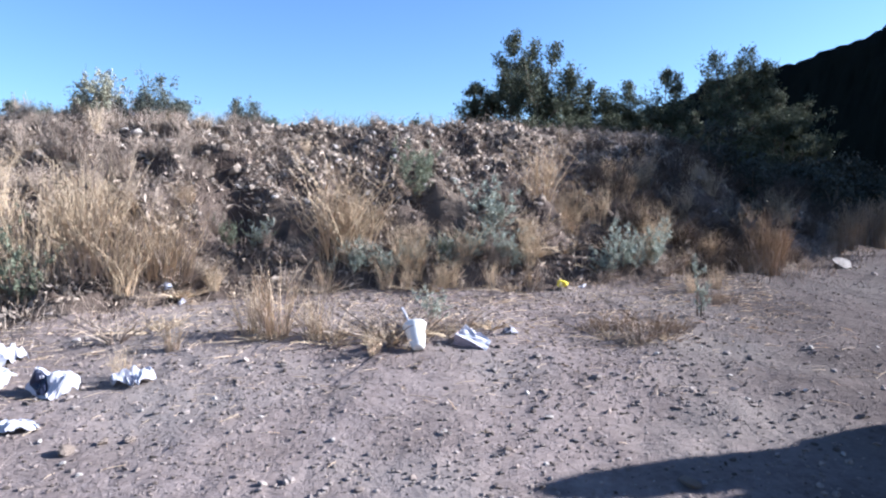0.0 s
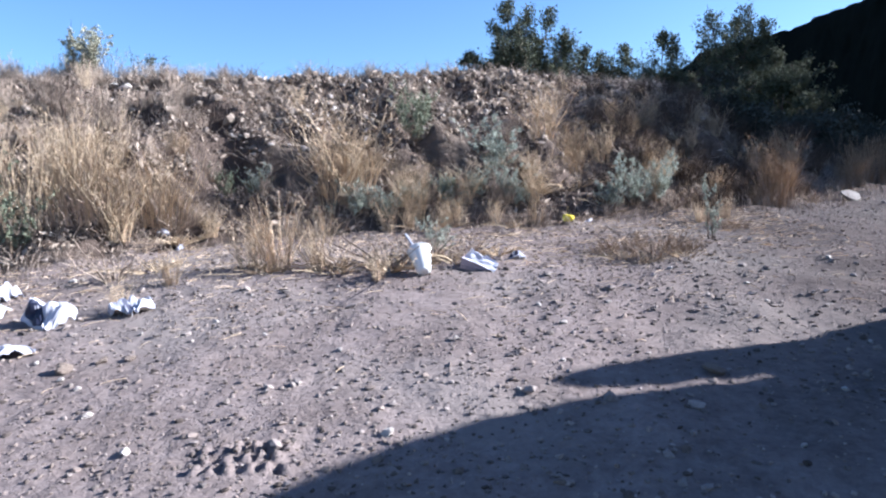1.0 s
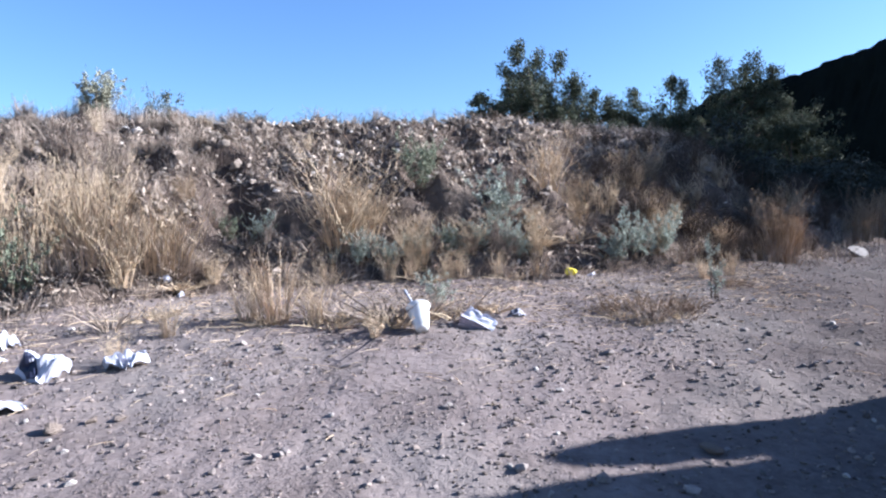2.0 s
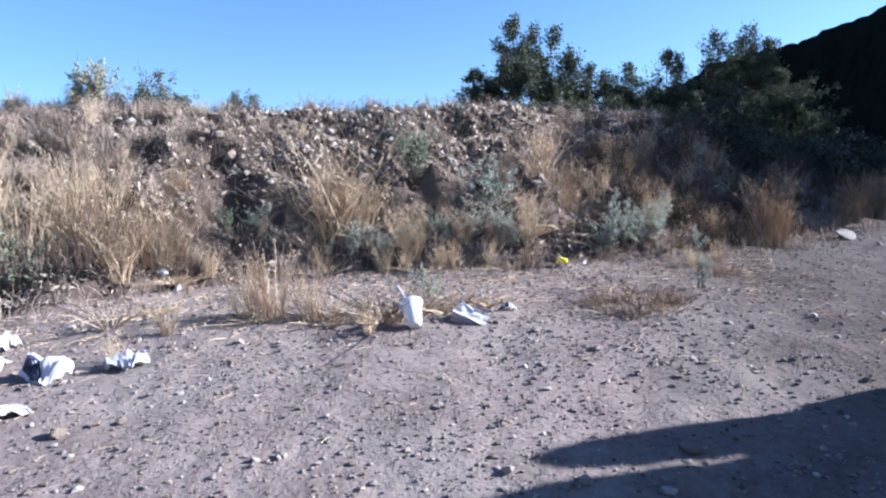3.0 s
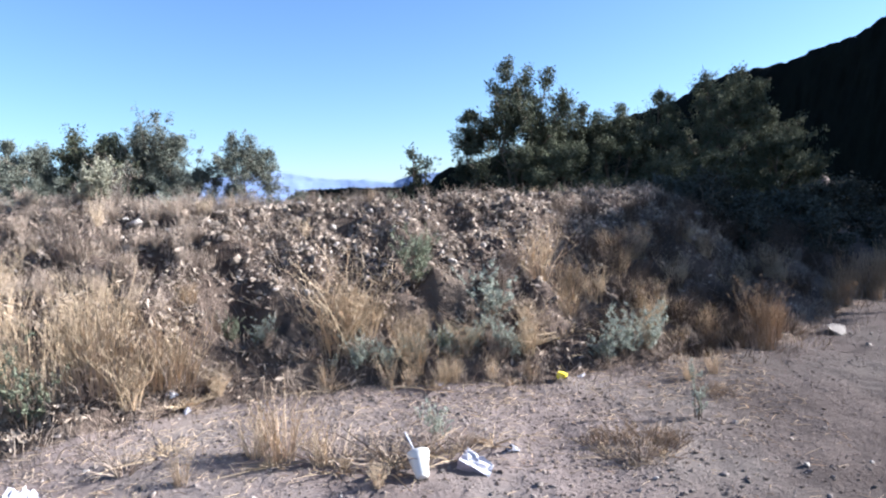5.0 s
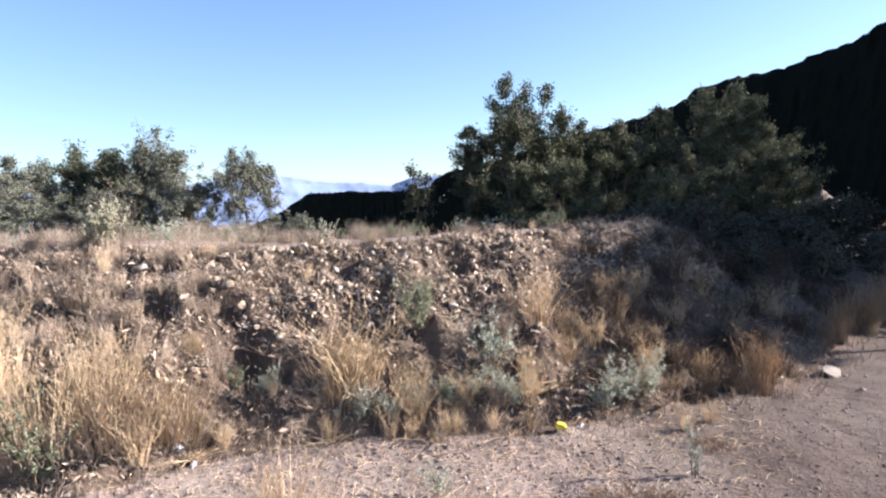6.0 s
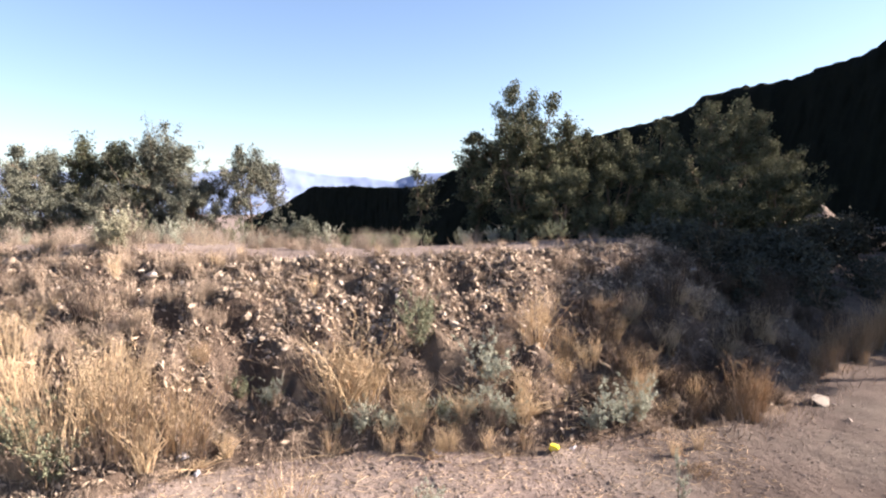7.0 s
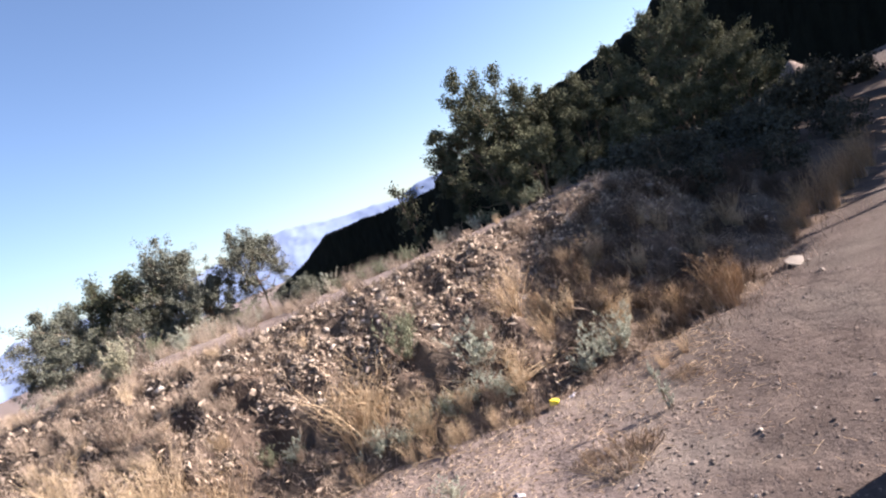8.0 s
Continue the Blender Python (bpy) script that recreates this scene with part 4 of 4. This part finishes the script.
    again(src, x, y, rng.uniform(0.3, 0.65) * (0.5 if src is big_grass else 1) * (1.5 if src is green else 1), rng.uniform(0, 360))

# upright tufts crowding the grassy end of the bank
tuft = dry_grass("dry_grass", 207, 46, 0.3, 0.06, 0.32, GREYSTRAW, "upright tuft of dull withered grass on the bank", -2.7, 5.2, 0.0034)
for _ in range(85):
    x = rng.uniform(-5.0, -1.7)
    y = float(foot_y(x) + rng.uniform(0.12, 0.97) * (crest_y(x) - foot_y(x)))
    again(tuft, x, y, rng.uniform(0.45, 1.0), rng.uniform(0, 360))

shade_weed = dry_weed("dry_weed", 215, 34, 0.5, 0.16, 0.6, SHADETWIG, "brittle brown weed, darkened for shade, on the bank", 2.6, 7.0, 0.005, 6)
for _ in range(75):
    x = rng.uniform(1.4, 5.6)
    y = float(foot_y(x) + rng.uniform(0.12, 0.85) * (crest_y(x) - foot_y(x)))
    again(shade_weed, x, y, rng.uniform(0.3, 0.55) * (1.5 if x > 3.2 else 1), rng.uniform(0, 360))
# brittle scrub over the gully and the shaded shoulder
for _ in range(22):
    x = rng.uniform(1.3, 4.2)
    y = float(foot_y(x) + rng.uniform(0.1, 0.42) * (crest_y(x) - foot_y(x)))
    src = (tan_weed, shade_weed, shade_weed, low_weed)[int(rng.integers(4))]
    again(src, x, y, rng.uniform(0.4, 0.75), rng.uniform(0, 360))
# brown scrub between the leafy shrub and the rusty grass
for x, y, src, k in ((2.0, 5.36, shade_weed, 0.5), (2.15, 5.5, tan_weed, 0.45), (2.3, 5.42, shade_weed, 0.6), (2.45, 5.52, rust_grass, 0.42), (2.6, 5.6, shade_weed, 0.6), (2.2, 5.7, shade_weed, 0.7), (2.5, 5.8, tan_weed, 0.5), (2.75, 5.75, shade_weed, 0.65), (3.15, 5.8, rust_grass, 0.5), (1.95, 5.6, tan_weed, 0.5), (3.3, 5.9, shade_weed, 0.5), (3.5, 6.05, low_weed, 0.6)):
    again(src, x, y, k, 140 * x)
# thick growth low on the middle of the bank
for x, y, k, r in ((-0.3, 5.0, 0.45, 70), (0.2, 4.95, 0.4, 260), (0.72, 4.95, 0.42, 15)):
    again(mid_weed, x, y, k, r)
for x, y, k, r in ((-0.42, 4.88, 0.55, 150), (0.28, 4.98, 0.6, 240), (0.05, 4.92, 0.5, 30), (-0.66, 4.84, 0.5, 300), (0.62, 4.94, 0.55, 80)):
    again(sage, x, y, k, r)
for x, y, src, k in ((-1.6, 4.98, low_weed, 0.6), (-1.85, 5.0, tuft, 0.7), (-1.4, 4.95, tuft, 0.6), (-1.25, 4.9, low_weed, 0.7), (-1.55, 5.3, low_weed, 0.5), (-0.2, 5.08, low_weed, 0.6)):
    again(src, x, y, k, 200 * x)
# tangle along the foot of the bank
for _ in range(52):
    x = rng.uniform(-2.0, 1.9)
    y = float(foot_y(x) + rng.uniform(-0.08, 0.6))
    if math.hypot(x - 0.9, y - 4.75) < 0.3 or (-1.95 < x < -1.15 and y > 4.7) or in_hollow(x, y):
        continue
    src = (sprawl, low_weed, sprawl, sage, low_weed, low_weed, mid_weed)[int(rng.integers(7))]
    again(src, x, y, rng.uniform(0.45, 0.95) * (0.5 if src in (mid_weed, sage) else 1), rng.uniform(0, 360))

# grass and scrub along the top
for _ in range(190):
    x = rng.uniform(-8.5, 6.5)
    back = 0.6 + 4.6 * rng.uniform(0, 1) ** 1.2
    if -3.0 < x < 3.0:
        back += 1.6
    y = float(crest_y(x) + back)
    src = (grey_grass, plume_grass, plume_grass, plume_grass, green, sage)[int(rng.integers(6))]
    if x > -0.6:
        if rng.uniform() < 0.7:
            continue
        src = (grey_grass, green, plume_grass)[int(rng.integers(3))]
    again(src, x, y, rng.uniform(0.5, 0.9) * (0.42 if back < 2.0 else 0.62 if x > -3.0 else 0.75), rng.uniform(0, 360))
for _ in range(30):
    x = rng.uniform(-6, 5)
    y = float(crest_y(x) + rng.uniform(3.6, 7.5))
    again((green, green, grey_grass, sage)[int(rng.integers(4))], x, y, rng.uniform(0.7, 1.1) * (0.75 if -2.3 < x < 1.5 else 1), rng.uniform(0, 360))
for _ in range(20):
    x = rng.uniform(-4.5, 2.4)
    again((grey_grass, small_grass, plume_grass)[int(rng.integers(3))], x, float(crest_y(x) + rng.uniform(0.02, 1.2)), rng.uniform(0.16, 0.36), rng.uniform(0, 360))


def short_stubble(n, seed):
    """Short dead blades thick over the bank and thin along its foot."""
    rng = np.random.default_rng(seed)
    x, s = rng.uniform(-6, 5.5, n), rng.uniform(-0.15, 1.1, n)
    keep = rng.uniform(size=n) < np.interp(s, [-0.15, 0, 0.2, 0.6, 1.0, 1.1], [0.1, 0.6, 1, 1, 1, 0.5]) * (0.35 + 0.65 * (vnoise(x * 2.5, s * 4, 51) > 0)) * np.interp(x, [-4, -2, 0], [1, 1, 0.7])
    keep &= (rng.uniform(size=n) < np.interp(s, [-0.15, 0, 0.1, 0.45, 0.6], [1, 1, 0.3, 0.4, 1])) | (x < -2)
    keep &= ~in_hollow(x, foot_y(x) + s * (crest_y(x) - foot_y(x)))
    x, s = x[keep], s[keep]
    y = foot_y(x) + s * (crest_y(x) - foot_y(x))
    z = land(x, y)
    n = len(x)
    h = rng.uniform(0.04, 0.17, n)
    d = rng.normal(0, 0.5, (n, 2))
    p0 = np.stack([x, y, z - 0.01], -1)
    p1 = p0 + np.stack([d[:, 0] * h * 0.4, d[:, 1] * h * 0.4, h * 0.6], -1)
    p2 = p0 + np.stack([d[:, 0] * h * 1.1, d[:, 1] * h * 1.1, h], -1)
    return mesh_from("stubble", *tubes(np.stack([p0, p1, p2], 1), rng.uniform(0.0018, 0.004, n)), GREYSTRAW)


def dead_leaves(n, seed):
    """Withered leaves and flakes caught all over the bank, thickest in drifts."""
    rng = np.random.default_rng(seed)
    x, sl = rng.uniform(-6, 4.6, n), rng.uniform(0.0, 1.04, n)
    y = foot_y(x) + sl * (crest_y(x) - foot_y(x))
    keep = rng.uniform(size=n) < (0.25 + 0.75 * (vnoise(x * 5, y * 6, 71) > -0.1)) * np.interp(x, [0.2, 1.5, 3], [1, 0.7, 0.6])
    keep &= (rng.uniform(size=n) < np.interp(sl, [0, 0.45, 0.65], [0.25, 0.35, 1])) | (x < -2)
    keep &= ~in_hollow(x, y)
    x, y = x[keep], y[keep]
    c = np.stack([x, y, land(x, y) + rng.uniform(0.0, 0.09, len(x)) ** 1.3], -1)
    return mesh_from("dead_leaves", *leaves(c, 0.026, rng, 2.6), FLAKE)


tagged(new("dead_leaves", dead_leaves(28000, 303)), "pale withered leaves and flakes over the bank", "dead leaves", kind="stuff")
tagged(new("stubble", short_stubble(36000, 301)), "short grey-tan dead grass over the bank", "dry grass", kind="stuff")


def litter(n, seed):
    """Broken straws lying on the dirt at the foot of the bank."""
    rng = np.random.default_rng(seed)
    x = rng.uniform(-3.0, 2.6, n)
    y = foot_y(x) - abs(rng.normal(0, 0.95, n))
    z = land(x, y)
    a, ln = rng.uniform(0, 2 * np.pi, n), rng.uniform(0.03, 0.13, n)
    d = np.stack([np.cos(a), np.sin(a), rng.normal(0, 0.12, n)], -1) * ln[:, None]
    p0 = np.stack([x, y, z + 0.006], -1)
    return mesh_from("straw_litter", *tubes(np.stack([p0, p0 + d * 0.5 + [0, 0, 0.004], p0 + d], 1), rng.uniform(0.0009, 0.002, n), 0.6), STRAW)


tagged(new("straw_litter", litter(2600, 302)), "broken dry straws lying on the dirt", "straw", kind="stuff")


# ---- rubbish left on the lot ----
def lathe(profile, sides=28):
    """Verts and faces of a turned shape from (radius, height) pairs."""
    a = np.arange(sides) * 2 * np.pi / sides
    v = np.concatenate([np.stack([r * np.cos(a), r * np.sin(a), np.full(sides, h)], -1) for r, h in profile])
    i = np.arange(len(profile) * sides).reshape(len(profile), sides)
    n = np.roll(i, -1, 1)
    return v, np.stack([i[:-1], n[:-1], n[1:], i[1:]], -1).reshape(-1, 4).tolist() + [i[0][::-1].tolist(), i[-1].tolist()]


def foam_cup(x, y):
    ob = new("drinking_cup")
    ob.matrix_basis = pose(x, y, z_at(x, y) + 0.02, -42, -14, 0) @ Matrix.Diagonal((1.3, 1.3, 1.0, 1))
    tagged(ob, "white foam drinking cup with a straw, leaning among dry weeds", "cup")
    part("body", mesh_from("body", *lathe([(0.012, 0.0), (0.024, 0.003), (0.029, 0.012), (0.048, 0.138), (0.0505, 0.142), (0.0505, 0.147), (0.047, 0.147)]), FOAM, True), ob)
    part("lid", mesh_from("lid", *lathe([(0.0515, 0.1465), (0.0525, 0.152), (0.05, 0.156), (0.044, 0.158), (0.042, 0.154), (0.004, 0.154)]), FOAM, True), ob, "flat white lid")
    p = np.array([[[-0.012, 0.0, 0.14], [-0.02, 0.004, 0.19], [-0.03, 0.008, 0.245], [-0.042, 0.012, 0.3]]])
    part("straw", mesh_from("straw", *tubes(p, 0.0055, 1.0, 10), PAPER, True), ob, "white drinking straw")


def crumpled(name, x, y, w, d, h, seed, label, category, rz=0.0, mat=PAPER, panels=(), tilt=0.0, puffy=False):
    """A creased, thrown-away sheet; panels are printed parts of it: (u0, u1, v0, v1, material, label)."""
    rng = np.random.default_rng(seed)
    nu, nv = 22, 16
    u, v = np.meshgrid(np.linspace(0, 1, nu), np.linspace(0, 1, nv))
    z = np.zeros_like(u)
    for _ in range(7):
        a, c = rng.uniform(0, np.pi), rng.uniform(0.2, 0.8, 2)
        z = z + rng.uniform(0.3, 1.0) * abs((u - c[0]) * np.cos(a) + (v - c[1]) * np.sin(a)) * rng.choice([-1, 1])
    z = z + 0.18 * vnoise(u * 5 + seed, v * 5, seed) + 0.09 * vnoise(u * 11, v * 11 + seed, seed + 1)
    z = (z - z.min()) / (z.max() - z.min())
    z = z * (0.25 + 0.75 * (1 - abs(2 * u - 1) ** 3) * (1 - abs(2 * v - 1) ** 3))
    z = z / z.max() + 0.2 * vnoise(u * 9, v * 7, seed + 2) + 0.1 * vnoise(u * 17, v * 12, seed + 9)
    if puffy:
        z = (1 - abs(2 * u - 1) ** 2.5) * (1 - abs(2 * v - 1) ** 2.5) * (0.75 + 0.5 * vnoise(u * 3, v * 2.5, seed)) + 0.16 * vnoise(u * 7, v * 6, seed + 2)
    su, sv = (2 * u - 1) * np.sqrt(1 - 0.5 * (2 * v - 1) ** 2), (2 * v - 1) * np.sqrt(1 - 0.5 * (2 * u - 1) ** 2)
    px = 0.5 * su * w * (1 + 0.16 * vnoise(v * 3, v * 0 + seed, seed + 3)) + 0.09 * w * vnoise(u * 4, v * 4, seed + 5)
    py = 0.5 * sv * d * (1 + 0.2 * vnoise(u * 3, u * 0 + seed, seed + 4)) + 0.11 * d * vnoise(u * 4, v * 4, seed + 6)
    ob = new(name)
    ob.matrix_basis = pose(x, y, z_at(x, y) - 0.004 + 0.4 * d * math.sin(radians(tilt)), tilt, 0, rz)
    tagged(ob, label, category, "rubbish on the lot")
    top = np.stack([px, py, z * h + 0.004], -1)
    idx = np.arange(nu * nv).reshape(nv, nu)
    f = np.stack([idx[:-1, :-1], idx[:-1, 1:], idx[1:, 1:], idx[1:, :-1]], -1)
    low = top - [0, 0, 0.0025]
    part("sheet", mesh_from("sheet", np.concatenate([top.reshape(-1, 3), low.reshape(-1, 3)]), np.concatenate([f.reshape(-1, 4), f.reshape(-1, 4)[:, ::-1] + nu * nv]), mat), ob)
    for u0, u1, v0, v1, m, lab in panels:
        pick = f[int(v0 * (nv - 1)):int(v1 * (nv - 1)), int(u0 * (nu - 1)):int(u1 * (nu - 1))].reshape(-1, 4)
        used, inv = np.unique(pick, return_inverse=True)
        part("printed_panel", mesh_from("printed_panel", top.reshape(-1, 3)[used] + [0, 0, 0.003], inv.reshape(-1, 4), m), ob, lab)
    return ob


def open_carton(x, y):
    """A squashed snack carton: a leaning tray with its white lid folded back."""
    ob = new("snack_carton")
    ob.matrix_basis = pose(x, y, z_at(x, y) - 0.008, 14, 10, -22)
    tagged(ob, "squashed white snack carton with shade-toned mauve sides on the dirt", "carton", "rubbish on the lot")
    rng = np.random.default_rng(401)

    def slab(corners, thick, cells=7, crease=0.006):
        a, b, c, d = (np.array(p) for p in corners)
        u, v = np.meshgrid(np.linspace(0, 1, cells), np.linspace(0, 1, cells))
        u, v = u[..., None], v[..., None]
        p = a * (1 - u) * (1 - v) + b * u * (1 - v) + c * u * v + d * (1 - u) * v
        nrm = np.cross(b - a, d - a)
        nrm = nrm / np.linalg.norm(nrm)
        p = (p + nrm * rng.normal(0, crease, (cells, cells, 1))).reshape(-1, 3)
        i = np.arange(cells * cells).reshape(cells, cells)
        f = np.stack([i[:-1, :-1], i[:-1, 1:], i[1:, 1:], i[1:, :-1]], -1).reshape(-1, 4)
        return np.concatenate([p, p - nrm * thick]), np.concatenate([f, f[:, ::-1] + cells * cells])

    part("side", mesh_from("side", *slab([(-0.1, -0.05, 0), (0.1, -0.05, 0), (0.1, -0.058, 0.03), (-0.085, -0.045, 0.07)], 0.003), MAUVE), ob, "mauve side with shade in its colour")
    part("end", mesh_from("end", *slab([(-0.1, 0.05, 0), (-0.1, -0.05, 0), (-0.085, -0.045, 0.07), (-0.08, 0.05, 0.075)], 0.003), MAUVE), ob)
    part("lid", mesh_from("lid", *slab([(-0.088, -0.05, 0.072), (0.112, -0.066, 0.03), (0.105, 0.03, 0.042), (-0.07, 0.06, 0.086)], 0.003, 8, 0.007), PAPER), ob, "white creased lid")


foam_cup(-0.1, 3.24)
open_carton(0.2, 3.38)
crumpled("torn_wrapper", 0.43, 3.56, 0.1, 0.07, 0.05, 402, "small torn white and black wrapper", "wrapper", 20, PAPER, ((0.0, 0.5, 0.0, 0.8, NAVY, "black printed part"),))
crumpled("crumpled_paper", -1.53, 2.89, 0.21, 0.14, 0.085, 403, "crumpled bright white paper on the dirt", "paper", 10)
crumpled("printed_bag", -1.88, 2.8, 0.23, 0.16, 0.105, 404, "crumpled white bag with dark blue print", "bag", 22, PAPER, ((0.1, 0.45, 0.1, 0.65, NAVY, "dark blue printed part"), (0.45, 0.7, 0.35, 0.95, HAZE, "pale blue-grey printed part")), 24)
crumpled("printed_box", -2.22, 2.86, 0.19, 0.15, 0.06, 405, "crushed white and lilac carton on the dirt", "carton", 25, PAPER, ((0.1, 0.75, 0.1, 0.75, LILAC, "lilac printed part"),), 26, True)
crumpled("crumpled_paper", -2.34, 3.16, 0.19, 0.14, 0.12, 406, "crumpled white paper beside other rubbish", "paper", 60)
crumpled("crumpled_paper", -1.84, 2.42, 0.21, 0.14, 0.05, 407, "flat creased white paper on the dirt", "paper", -5)
crumpled("paper_scrap", -2.0, 4.42, 0.09, 0.06, 0.05, 408, "white scrap caught in tall dry grass", "paper", 15)
crumpled("paper_scrap", -1.86, 4.35, 0.07, 0.05, 0.035, 409, "white scrap below the dry grass", "paper", 80)
YELLOW_LUMP = stone_mesh(95, YELLOW)
wrapper = stone(0.945, 4.74, 0.06, YELLOW_LUMP, "bright yellow crumpled plastic at the foot of the bank", "rubbish on the lot", 30, "wrapper")
wrapper.location.z += 0.03
crumpled("paper_scrap", 1.12, 4.83, 0.07, 0.04, 0.025, 411, "small pale scrap at the foot of the bank", "paper", 30)
crumpled("paper_scrap", -0.02, 4.7, 0.09, 0.05, 0.035, 412, "pinkish white scrap lying in dry grass", "paper", 10)


# ---- the parked vehicle beside the lot, whose shade falls across the dirt ----
def extruded(outline, x0, x1, inset=0.06):
    """A body with the given side outline (y, z), its flanks drawn in a little towards the top."""
    v = []
    for x, k in ((x0, 0), (x0 + inset, 1), (x1 - inset, 1), (x1, 0)):
        for yy, zz in outline:
            v.append((x, yy * (1.0 if k else 0.985), zz if k else zz * 0.97))
    n = len(outline)
    f = []
    for r in range(3):
        f += [[r * n + i, r * n + (i + 1) % n, (r + 1) * n + (i + 1) % n, (r + 1) * n + i] for i in range(n)]
    return np.array(v), f + [list(range(n))[::-1], list(range(3 * n, 4 * n))]


def wheel(parent, name, m, slim=1.0):
    tyre = part(name, mesh_from("tyre", *lathe([(r, h * slim) for r, h in [(0.22, -0.09), (0.33, -0.095), (0.372, -0.06), (0.385, 0.0), (0.372, 0.06), (0.33, 0.095), (0.22, 0.09)]]), RUBBER, True), parent)
    tyre.matrix_local = m
    part("rim", mesh_from("rim", *lathe([(r, h * slim) for r, h in [(0.06, -0.085), (0.2, -0.07), (0.225, -0.09), (0.225, 0.09), (0.2, 0.07), (0.06, 0.085)]]), TIN, True), tyre, "dull metal rim")


def offroad_car(x, y, z):
    ob = new("parked_car")
    ob.matrix_basis = pose(x, y, z, 6.5)
    tagged(ob, "dark boxy off-road car with a spare wheel on its tail", "car")
    part("body", mesh_from("body", *extruded([(-2.2, 0.45), (-2.25, 0.85), (-1.2, 1.02), (2.08, 1.08), (2.12, 0.9), (2.1, 0.42), (1.6, 0.38), (-1.8, 0.38)], 0, 1.75), CARPAINT), ob)
    part("cabin", mesh_from("cabin", *extruded([(-1.0, 1.06), (-0.4, 1.9), (-0.1, 2.03), (1.2, 2.1), (1.45, 2.03), (1.6, 1.94), (1.72, 1.855), (1.83, 1.765), (1.92, 1.66), (1.98, 1.53), (2.0, 1.36), (2.03, 1.06)], 0.02, 1.73, 0.16), CARPAINT), ob)
    for xx in (0.004, 1.746):
        part("side_window", mesh_from("side_window", np.array([(xx, -0.5, 1.14), (xx, 0.5, 1.14), (xx, 0.5, 1.6), (xx, -0.2, 1.6), (xx + 0.012, -0.5, 1.14), (xx + 0.012, 0.5, 1.14), (xx + 0.012, 0.5, 1.6), (xx + 0.012, -0.2, 1.6)]), [[0, 1, 2, 3], [7, 6, 5, 4], [0, 4, 5, 1], [1, 5, 6, 2], [2, 6, 7, 3], [3, 7, 4, 0]], CARGLASS), ob)
    for name, rows in (("windscreen", ((-0.93, 1.13), (-0.45, 1.83))), ("rear_window", ((2.03, 1.2), (2.0, 1.5)))):
        (y0, z0), (y1, z1) = rows
        lift = -0.012 if y0 < 0 else 0.012
        v = [(xx, yy + lift + dd, zz) for dd in (0, lift) for xx, yy, zz in ((0.25, y0, z0), (1.5, y0, z0), (1.4, y1, z1), (0.35, y1, z1))]
        part(name, mesh_from(name, np.array(v), [[0, 1, 2, 3], [7, 6, 5, 4], [0, 4, 5, 1], [1, 5, 6, 2], [2, 6, 7, 3], [3, 7, 4, 0]], CARGLASS), ob, "tinted pane")
    part("bumper", mesh_from("bumper", *extruded([(-2.36, 0.46), (-2.36, 0.64), (-2.22, 0.66), (-2.2, 0.44)], 0.03, 1.72, 0.04), RUBBER), ob, "black front bumper")
    part("step_bumper", mesh_from("step_bumper", *extruded([(2.0, 0.9), (2.28, 1.0), (2.37, 0.975), (2.465, 0.735), (2.575, 0.51), (2.5, 0.4), (2.0, 0.4)], -0.01, 1.76, 0.04), RUBBER), ob, "black sloping rear step")
    for xx in (0.18, 1.32):
        part("headlight", mesh_from("headlight", *extruded([(-2.29, 0.69), (-2.29, 0.83), (-2.2, 0.84), (-2.2, 0.68)], xx, xx + 0.25, 0.03), TIN), ob, "clear headlight")
    for yy in (-1.45, 1.35):
        for xx in (0.12, 1.63):
            wheel(ob, "wheel", pose(xx, yy, 0.385, 0, 90, 0))
    wheel(ob, "spare_wheel", pose(0.42, 2.229, 1.274, 109, 0, 0), 0.5)
    part("wheel_bracket", mesh_from("wheel_bracket", *extruded([(1.98, 0.7), (2.32, 0.75), (2.3, 0.98), (2.22, 1.22), (2.0, 1.3)], 0.3, 0.54, 0.02), RUBBER), ob, "black bracket holding the spare wheel")


offroad_car(3.54, 0.22, float(base_z(4.5, 0.1)))


# ---- a mound of pale earth far along the terrace ----
def earth_mound(x, y, r, h):
    a, k = np.meshgrid(np.arange(40) * 2 * np.pi / 40, np.linspace(0, 1, 14))
    rr = r * k * (1 + 0.12 * vnoise(np.cos(a) * 2 + 5, np.sin(a) * 2 + 5, 91))
    px, py = rr * np.cos(a), rr * np.sin(a)
    z = h * (1 - k**1.6) * (1 - 0.35 * k) + 0.12 * vnoise(px * 1.5 + 9, py * 1.5, 92) * (1 - k) + 0.05 * vnoise(px * 5, py * 5, 93) * (1 - k) - 0.25 * k**6
    v = np.stack([px, py, z], -1).reshape(-1, 3)
    i = np.arange(14 * 40).reshape(14, 40)
    n = np.roll(i, -1, 1)
    f = np.stack([i[:-1], n[:-1], n[1:], i[1:]], -1).reshape(-1, 4)
    ob = new("earth_mound", mesh_from("earth_mound", v, f, DIRT, True))
    ob.matrix_basis = pose(x, y, z_at(x, y))
    return tagged(ob, "mound of pale dry earth catching the sun before the dark hill", "mound")


earth_mound(15.5, 27.0, 1.5, 1.5)
